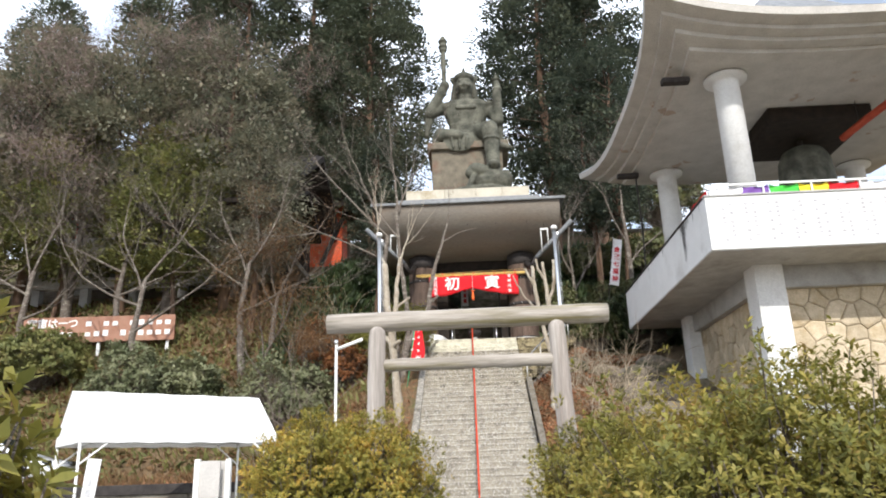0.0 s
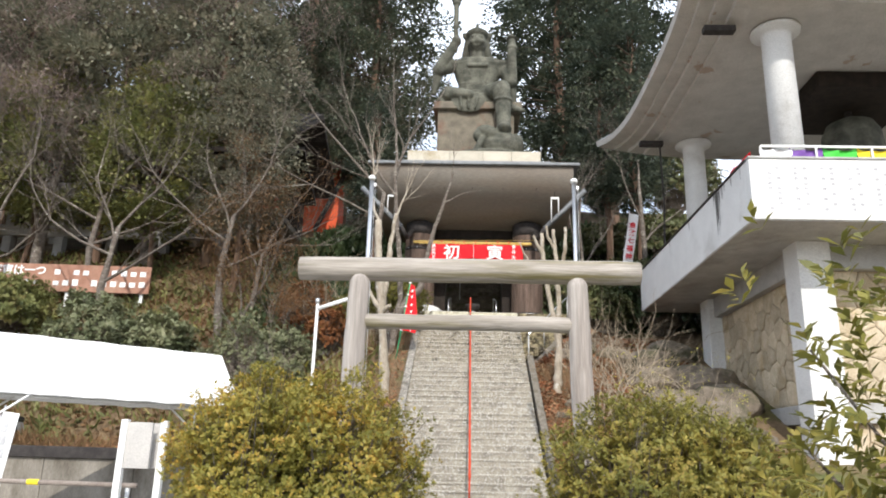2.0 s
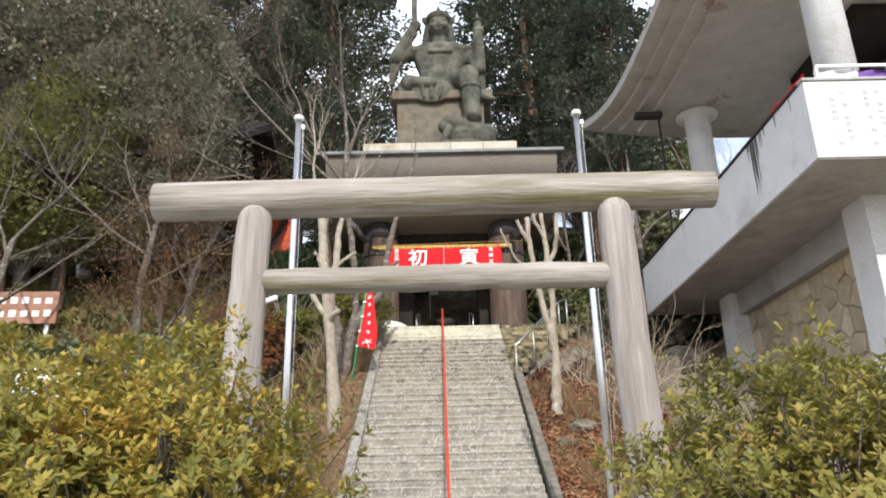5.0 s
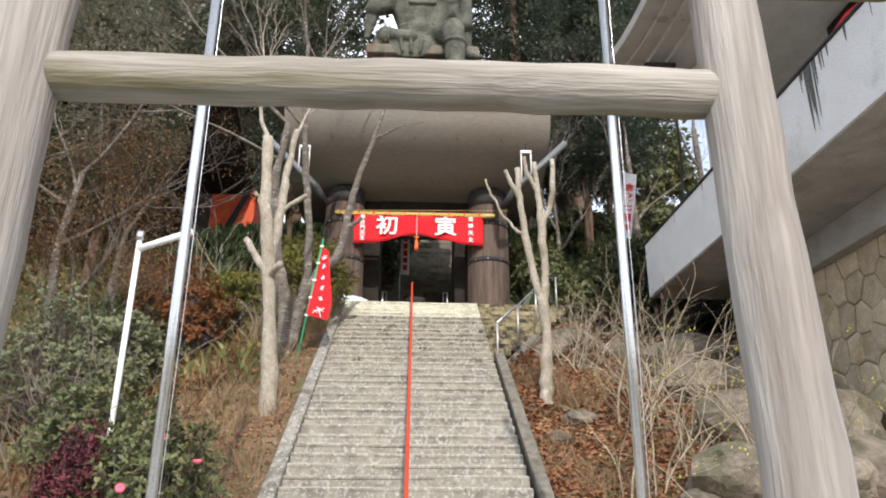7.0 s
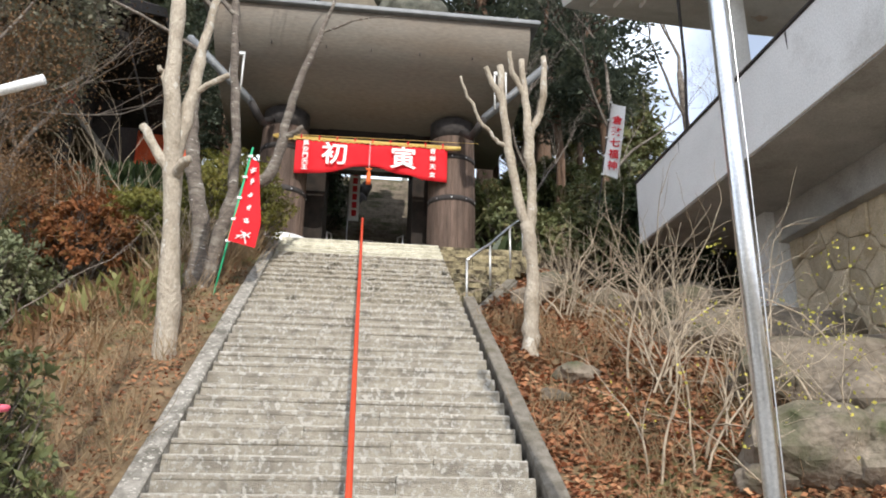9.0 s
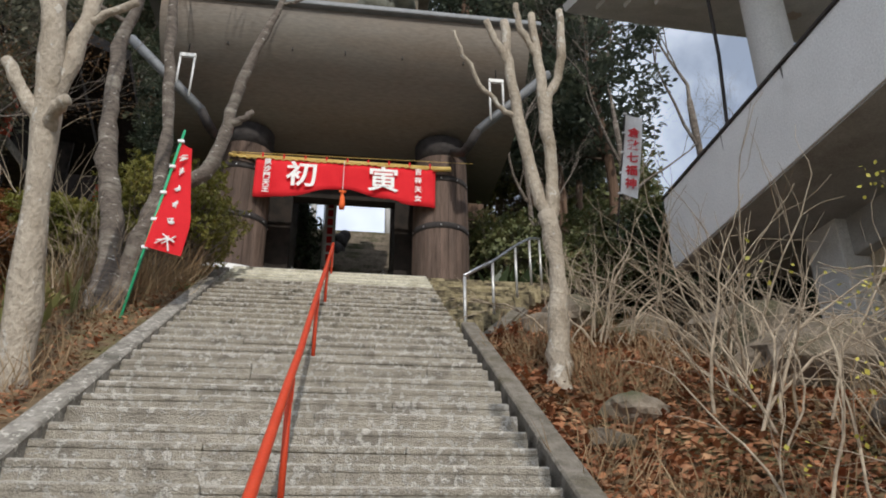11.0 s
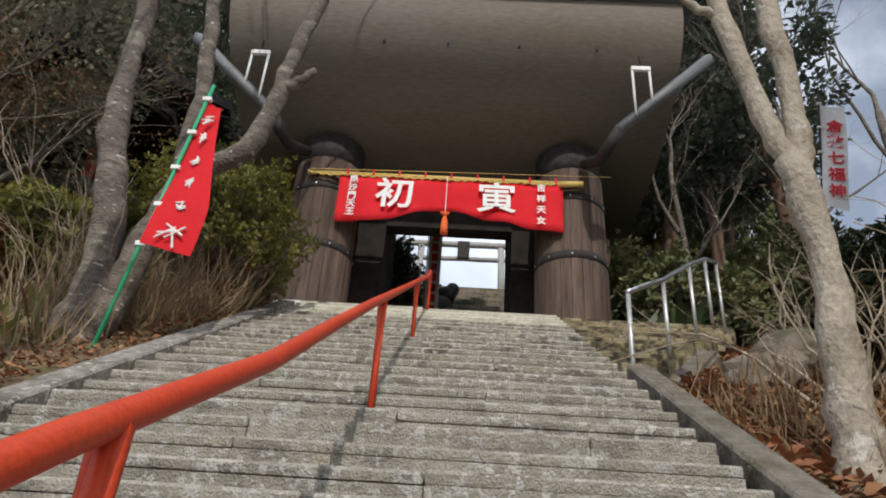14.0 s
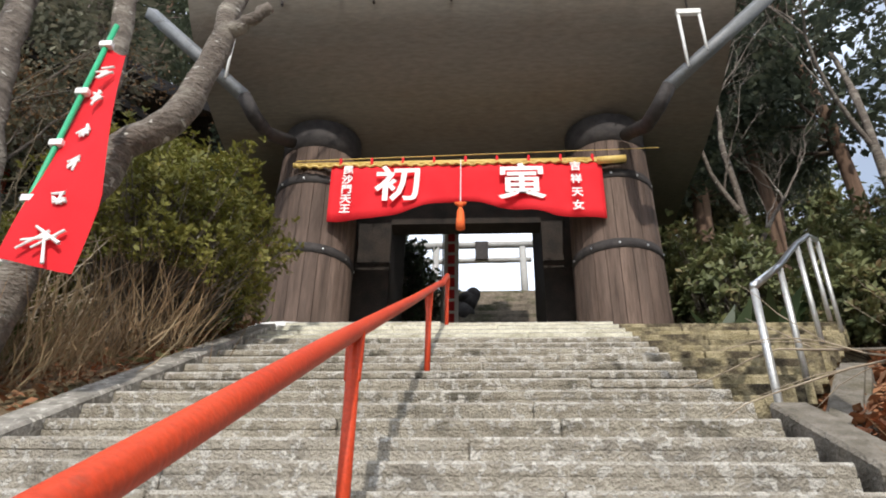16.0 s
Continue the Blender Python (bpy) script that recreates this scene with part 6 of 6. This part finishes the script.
# lopped pale trees beside the stairs
bare_tree(61, "lopped pale-barked tree with cut branch stubs beside the stairs", [
    ([(-2.2, 21.5, 2.6), (-2.25, 21.4, 3.6), (-2.36, 21.3, 5.05), (-2.5, 21.2, 6.2), (-2.56, 21.2, 7.45)], [0.16, 0.125, 0.115, 0.095, 0.085]),
    ([(-2.36, 21.3, 4.95), (-2.55, 21.25, 5.2), (-2.77, 21.2, 5.55)], [0.07, 0.06, 0.05]),
    ([(-2.34, 21.3, 4.9), (-2.22, 21.1, 5.0), (-2.1, 21.0, 5.05)], [0.07, 0.06, 0.05]),
    ([(-2.36, 21.3, 5.2), (-2.25, 21.35, 6.2), (-2.2, 21.4, 7.0), (-2.1, 21.4, 7.7)], [0.09, 0.08, 0.06, 0.05]),
    ([(-2.24, 21.35, 6.1), (-2.05, 21.3, 6.25), (-1.82, 21.3, 6.4)], [0.045, 0.04, 0.035]),
    ([(-2.52, 21.2, 6.1), (-2.62, 21.2, 6.3), (-2.68, 21.2, 6.4)], [0.04, 0.035, 0.03])],
    [((-2.56, 21.2, 7.45), (-0.5, 0, 0.9), 1.3, 0.045, 4), ((-2.1, 21.4, 7.6), (0.2, 0.1, 1), 1.0, 0.035, 3)], BARK_PALE)
bare_tree(62, "lopped pale-barked tree with short cut limbs beside the stairs", [
    ([(2.33, 22.3, 2.7), (2.35, 22.3, 3.15), (2.39, 22.3, 3.7), (2.41, 22.3, 4.4), (2.34, 22.3, 4.95)], [0.165, 0.125, 0.102, 0.095, 0.1]),
    ([(2.36, 22.3, 4.85), (2.27, 22.3, 5.15), (2.16, 22.3, 5.65), (2.07, 22.3, 6.25), (2.01, 22.3, 6.9), (1.97, 22.3, 7.5)], [0.08, 0.07, 0.066, 0.062, 0.058, 0.05]),
    ([(2.37, 22.3, 4.85), (2.43, 22.3, 5.15), (2.42, 22.3, 5.65), (2.39, 22.28, 6.35), (2.36, 22.28, 6.9), (2.30, 22.25, 7.6)], [0.085, 0.076, 0.07, 0.07, 0.056, 0.045]),
    ([(2.39, 22.28, 6.3), (2.53, 22.25, 6.6), (2.61, 22.2, 6.95), (2.63, 22.2, 7.65)], [0.06, 0.055, 0.05, 0.042]),
    ([(2.09, 22.3, 6.1), (1.91, 22.3, 6.25), (1.72, 22.3, 6.45), (1.48, 22.25, 6.9), (1.35, 22.2, 7.2)], [0.035, 0.03, 0.027, 0.024, 0.018]),
    ([(2.02, 22.3, 6.85), (1.85, 22.25, 7.15), (1.73, 22.2, 7.4)], [0.045, 0.042, 0.038]),
    ([(2.35, 22.26, 7.0), (2.15, 22.25, 7.35), (2.10, 22.2, 7.7)], [0.042, 0.038, 0.034])], [], BARK_PALE)
# leaning grey tree with the curved limb
bare_tree(63, "leaning grey-barked tree with long curved limbs beside the stairs", [
    ([(-2.7, 23.85, 3.13), (-2.57, 23.9, 4.01), (-2.48, 23.96, 4.67), (-2.57, 23.96, 5.38), (-2.79, 23.96, 6.21), (-2.88, 24.01, 6.98), (-2.97, 24.07, 7.97), (-2.79, 24.07, 9.29)], [0.26, 0.195, 0.156, 0.13, 0.117, 0.104, 0.098, 0.065]),
    ([(-2.62, 23.85, 3.68), (-2.35, 24.01, 4.56), (-2.22, 24.07, 5.27), (-1.89, 24.07, 5.93), (-1.58, 24.07, 6.15), (-1.41, 24.07, 6.76), (-1.33, 24.07, 7.42), (-1.16, 24.07, 8.19), (-0.86, 24.07, 9.07), (-0.59, 24.07, 10.06)], [0.169, 0.143, 0.117, 0.111, 0.098, 0.085, 0.072, 0.065, 0.046, 0.019]),
    ([(-2.24, 24.07, 5.22), (-2.15, 24.12, 5.88), (-2.18, 24.18, 6.87), (-2.35, 24.18, 8.08), (-2.46, 24.18, 9.73), (-2.51, 24.18, 11.49)], [0.104, 0.091, 0.078, 0.072, 0.058, 0.039]),
    ([(-1.36, 24.07, 6.92), (-1.19, 24.01, 6.98), (-1.08, 24.01, 7.09)], [0.052, 0.046, 0.039]),
    ([(-0.86, 24.07, 9.01), (-0.37, 24.07, 9.29), (0.29, 24.07, 9.45)], [0.026, 0.018, 0.007])],
    [((-2.46, 24.18, 9.29), (-0.7, 0.1, 0.8), 2.5, 0.05, 5), ((-2.49, 24.18, 10.17), (0.5, 0.1, 0.9), 2.2, 0.04, 5), ((-2.51, 24.18, 11.38), (0.0, 0, 1), 1.7, 0.035, 5),
     ((-2.79, 24.07, 9.29), (-0.8, 0.0, 0.7), 2.7, 0.05, 5), ((-2.9, 24.07, 8.41), (-0.9, -0.1, 0.45), 2.5, 0.04, 5), ((-2.48, 24.18, 9.73), (0.1, 0.5, 0.9), 1.8, 0.04, 4), ((-0.7, 24.07, 9.62), (0.2, 0, 1), 0.9, 0.018, 3)], BARK_GREY, 0.5, 4, 0.1, 0.5)
# bare trees to the right behind the tower
for sd, x, y, s in ((64, 6.8, 30.5, 1.0), (65, 9.5, 31.5, 1.2), (66, 4.3, 30.2, 0.7)):
    bare_tree(sd, "bare grey tree with fine branches behind the terrace", [([(x, y, height(x, y) - 0.2), (x + 0.1, y, height(x, y) + 2.5 * s), (x, y, height(x, y) + 5 * s)], [0.13 * s, 0.1 * s, 0.07 * s])],
              [((x, y, height(x, y) + 2.6 * s), (0.6, 0.1, 0.8), 2.2 * s, 0.05, 5), ((x, y, height(x, y) + 3.8 * s), (-0.6, -0.1, 0.8), 2.2 * s, 0.05, 5), ((x, y, height(x, y) + 5 * s), (0.1, 0.1, 1), 2.2 * s, 0.06, 5)], BARK_GREY)
# sideways bare branches of the hillside trees
for sd, x, y, z in ((67, -8.8, 27.5, 9.0), (68, -12.5, 26.5, 8.6), (69, -17.6, 27.6, 9.0), (70, -20.8, 29.4, 9.0), (71, -14.6, 29.2, 9.0)):
    z0 = height(x, y)
    bare_tree(sd, "spreading bare tree with long pale limbs on the hillside", [([(x, y, z0 - 0.2), (x - 0.2, y, z0 + 2.2), (x + 0.1, y, z0 + 4.4)], [0.15, 0.12, 0.08])],
              [((x - 0.2, y, z0 + 2.4), (1.0, -0.3, 0.25), 2.6, 0.06, 5), ((x, y, z0 + 3.4), (-1.0, -0.2, 0.4), 2.6, 0.06, 5), ((x + 0.1, y, z0 + 4.4), (0.5, 0, 0.9), 2.4, 0.06, 5), ((x, y, z0 + 4.0), (-0.4, 0.1, 1.0), 2.4, 0.05, 5)], BARK_GREY)


def thicket(label, x, y, n, h, r, seed, mat_=TWIG, lean=0.35):
    """A clump of bare arching stems that fork near their ends."""
    g = np.random.default_rng(seed)
    t = thing("bare_shrub", label, "shrub", "bare shrubs")
    limbs, tips = [], []
    for k in range(n):
        px, py = x + g.normal(0, r * 0.35), y + g.normal(0, r * 0.35)
        d = np.array((g.normal(0, lean), g.normal(0, lean), 1.0))
        grow(g, limbs, tips, (px, py, height(px, py) - 0.05), d / np.linalg.norm(d), h * 0.6 * g.uniform(0.6, 1.15), g.uniform(0.011, 0.022), 2, 0.5, 3, -0.12, 0.15, 0.7)
    tagged(tubes("stem", limbs, mat_, t, "", 4), kind="stuff")
    return t


for i, (x, y, n, h, r) in enumerate(((3.5, 21.0, 14, 2.0, 0.9), (4.4, 22.2, 18, 2.1, 0.9), (3.0, 19.3, 5, 1.5, 0.6), (4.1, 19.6, 6, 1.7, 0.9), (3.2, 23.4, 16, 1.5, 0.6), (5.0, 20.4, 5, 1.8, 0.8), (3.7, 25.0, 12, 1.1, 0.4))):
    thicket("bare pale shrub with arching stems on the bank", x, y, n, h, r, 80 + i)
thicket("bare shrub with tangled pale twigs beside the stairs", -2.9, 24.6, 24, 1.2, 0.7, 95)
thicket("bare shrub with grey-brown twigs on the hillside", -5.6, 22.6, 26, 2.3, 1.3, 96, TWIG_FAR)
thicket("bare shrub with grey-brown twigs on the hillside", -4.6, 26.0, 22, 2.4, 1.0, 97, TWIG)
buds = thing("yellow_shrub", "twiggy shrub with pale yellow buds on the bank", "shrub")
gg = np.random.default_rng(77)
limbs, tips = [], []
for k in range(16):
    px, py = 4.6 + gg.normal(0, 0.5), 18.6 + gg.normal(0, 0.5)
    d = np.array((gg.normal(0, 0.5), gg.normal(0, 0.4), 1.0))
    grow(gg, limbs, tips, (px, py, height(px, py) - 0.05), d / np.linalg.norm(d), 1.0, 0.009, 2, 0.5, 3, 0.0, 0.14, 0.65)
tagged(tubes("stem", limbs, TWIG, buds, "", 4), kind="stuff")
P = np.array([p for p, d in tips])
k = gg.integers(0, len(P), 700)
S = gg.uniform(0.02, 0.045, 700)
v, q = leaf_arrays(P[k] + gg.normal(0, 0.06, (700, 3)), gg.normal(size=(700, 3)), gg.normal(size=(700, 3)), S, S * 0.7)
tagged(array_mesh("bud", v, q, leaf_mat("yellow_buds", [(0.5, 0.45, 0.06), (0.62, 0.56, 0.12), (0.4, 0.4, 0.06)]), buds), kind="stuff")


def scatter(name, label, category, n, pick, make, material, seed):
    """Uncountable small growth over the banks, in one mesh."""
    g = np.random.default_rng(seed)
    C = []
    while len(C) < n:
        x, y = pick(g)
        C.append((x, y, height(x, y)))
    v, q = make(g, np.array(C))
    tagged(array_mesh(name, v, q, material), label, category, kind="stuff")


def lying(lo, hi):
    def f(g, C):
        n = len(C)
        a = g.uniform(0, 2 * np.pi, n)
        D = np.stack((np.cos(a), np.sin(a), g.normal(0.15, 0.3, n)), 1)
        S = g.uniform(lo, hi, n)
        return leaf_arrays(C + np.stack((np.zeros(n), np.zeros(n), g.uniform(0.0, 0.05, n)), 1), D, np.array((0, -0.4, 1.0)) + g.normal(0, 0.35, (n, 3)), S, S * 0.6)
    return f


def blades(lo, hi, w=0.012, lean=0.35):
    def f(g, C):
        n = len(C)
        D = np.stack((g.normal(0, lean, n), g.normal(-0.1, lean, n), np.ones(n)), 1)
        S = g.uniform(lo, hi, n)
        return leaf_arrays(C - np.array((0, 0, 0.02)), D, g.normal(size=(n, 3)), S, np.full(n, w))
    return f


def bank_right(g):
    while True:
        x, y = g.uniform(1.83, 6.5), g.uniform(17.2, 27)
        if g.random() < 1.2 - 0.15 * (x - 1.8):
            return x, y


def bank_left(g):
    while True:
        x, y = -1.88 - abs(g.normal(0, 2.6)), g.uniform(17.3, 28)
        if x > -9:
            return x, y


def clumps(centres, spread):
    def f(g):
        c = centres[g.integers(0, len(centres))]
        return c[0] + g.normal(0, spread), c[1] + g.normal(0, spread)
    return f


scatter("leaf_litter", "brown fallen leaves strewn over the bank", "fallen leaves", 34000, bank_right, lying(0.045, 0.12), LITTER, 101)
scatter("leaf_litter", "brown fallen leaves strewn over the bank", "fallen leaves", 16000, bank_left, lying(0.03, 0.08), LITTER, 102)
scatter("leaf_litter", "fallen leaves on the forest floor", "fallen leaves", 14000, lambda g: (g.uniform(-24, -3), g.uniform(22, 34)), lying(0.12, 0.3), LEAF_BROWN, 103)
cr = np.random.default_rng(5)
cent = [(cr.uniform(2.0, 2.8), cr.uniform(18.5, 23.2)) for k in range(16)] + [(cr.uniform(2.4, 5), cr.uniform(17.5, 24)) for k in range(26)]
scatter("dry_grass", "tufts of dry straw-coloured grass on the bank", "grass", 2200, clumps(cent, 0.15), blades(0.15, 0.65, 0.009, 0.55), DRYGRASS, 104)
cent = [(-cr.uniform(2.05, 2.7), cr.uniform(18.3, 25.5)) for k in range(26)] + [(-cr.uniform(2.4, 4), cr.uniform(18.5, 23)) for k in range(10)]
scatter("dry_grass", "tufts of dry straw-coloured grass beside the stairs", "grass", 1500, clumps(cent, 0.16), blades(0.15, 0.6, 0.009, 0.55), DRYGRASS, 105)
scatter("undergrowth", "low green undergrowth on the hillside", "undergrowth", 8000, lambda g: (g.uniform(-22, -2.6), g.uniform(22.3, 33)), blades(0.15, 0.5, 0.09, 0.8), LEAF_MID, 106)
scatter("undergrowth", "low dry undergrowth on the hillside", "undergrowth", 6000, lambda g: (g.uniform(-16, -2.8), g.uniform(19, 30)), blades(0.2, 0.6, 0.03, 0.6), LEAF_BROWN, 107)
scatter("undergrowth", "dark undergrowth behind the gate", "undergrowth", 20000, lambda g: ((g.uniform(2.6, 13) if g.random() < 0.7 else -g.uniform(2.4, 8)), g.uniform(27.8, 44)), blades(0.3, 0.9, 0.16, 0.8), LEAF_DARK, 108)

scatter("dry_stems", "tall dry straw-coloured stems under the azalea", "dry stems", 900, clumps([(-2.2, 24.4), (-2.45, 24.9), (-2.15, 25.2), (-2.7, 24.2), (-2.0, 25.6), (-3.1, 24.1)], 0.2), blades(0.35, 1.1, 0.008, 0.45), DRYGRASS, 109)


def rock(x, y, r, seed, flat=0.6, label="weathered grey-brown boulder on the bank"):
    g = np.random.default_rng(seed)
    bm = bmesh.new()
    bmesh.ops.create_icosphere(bm, subdivisions=3, radius=1)
    off = g.uniform(0, 50, 3)
    for w in bm.verts:
        p = w.co * 1.1 + Vector(off)
        d = 1 + 0.35 * noise.noise(p) + 0.14 * noise.noise(p * 2.7)
        w.co = Vector((w.co.x * d * r * g.uniform(0.99, 1.01), w.co.y * d * r * 0.8, w.co.z * d * r * flat))
    bmesh.ops.translate(bm, vec=(x, y, height(x, y) + r * flat * 0.25), verts=bm.verts)
    tagged(part("rock", bm, ROCK), label, "rock", "boulders")


for i, (x, y, r) in enumerate(((3.35, 24.7, 0.5), (2.85, 24.3, 0.34), (4.3, 24.6, 0.5), (5.1, 23.4, 0.85), (5.0, 22.2, 0.85), (6.1, 22.1, 0.95), (6.3, 20.8, 0.85), (4.2, 18.9, 0.75), (4.85, 18.4, 0.7), (5.6, 18.5, 0.75),
                               (4.9, 20.2, 0.85), (5.6, 19.6, 0.8), (2.75, 21.5, 0.28), (6.1, 25.0, 0.8), (3.0, 17.6, 0.35), (2.3, 21.0, 0.2), (3.6, 18.9, 0.3), (4.0, 17.7, 0.5))):
    rock(x, y, r, 200 + i)
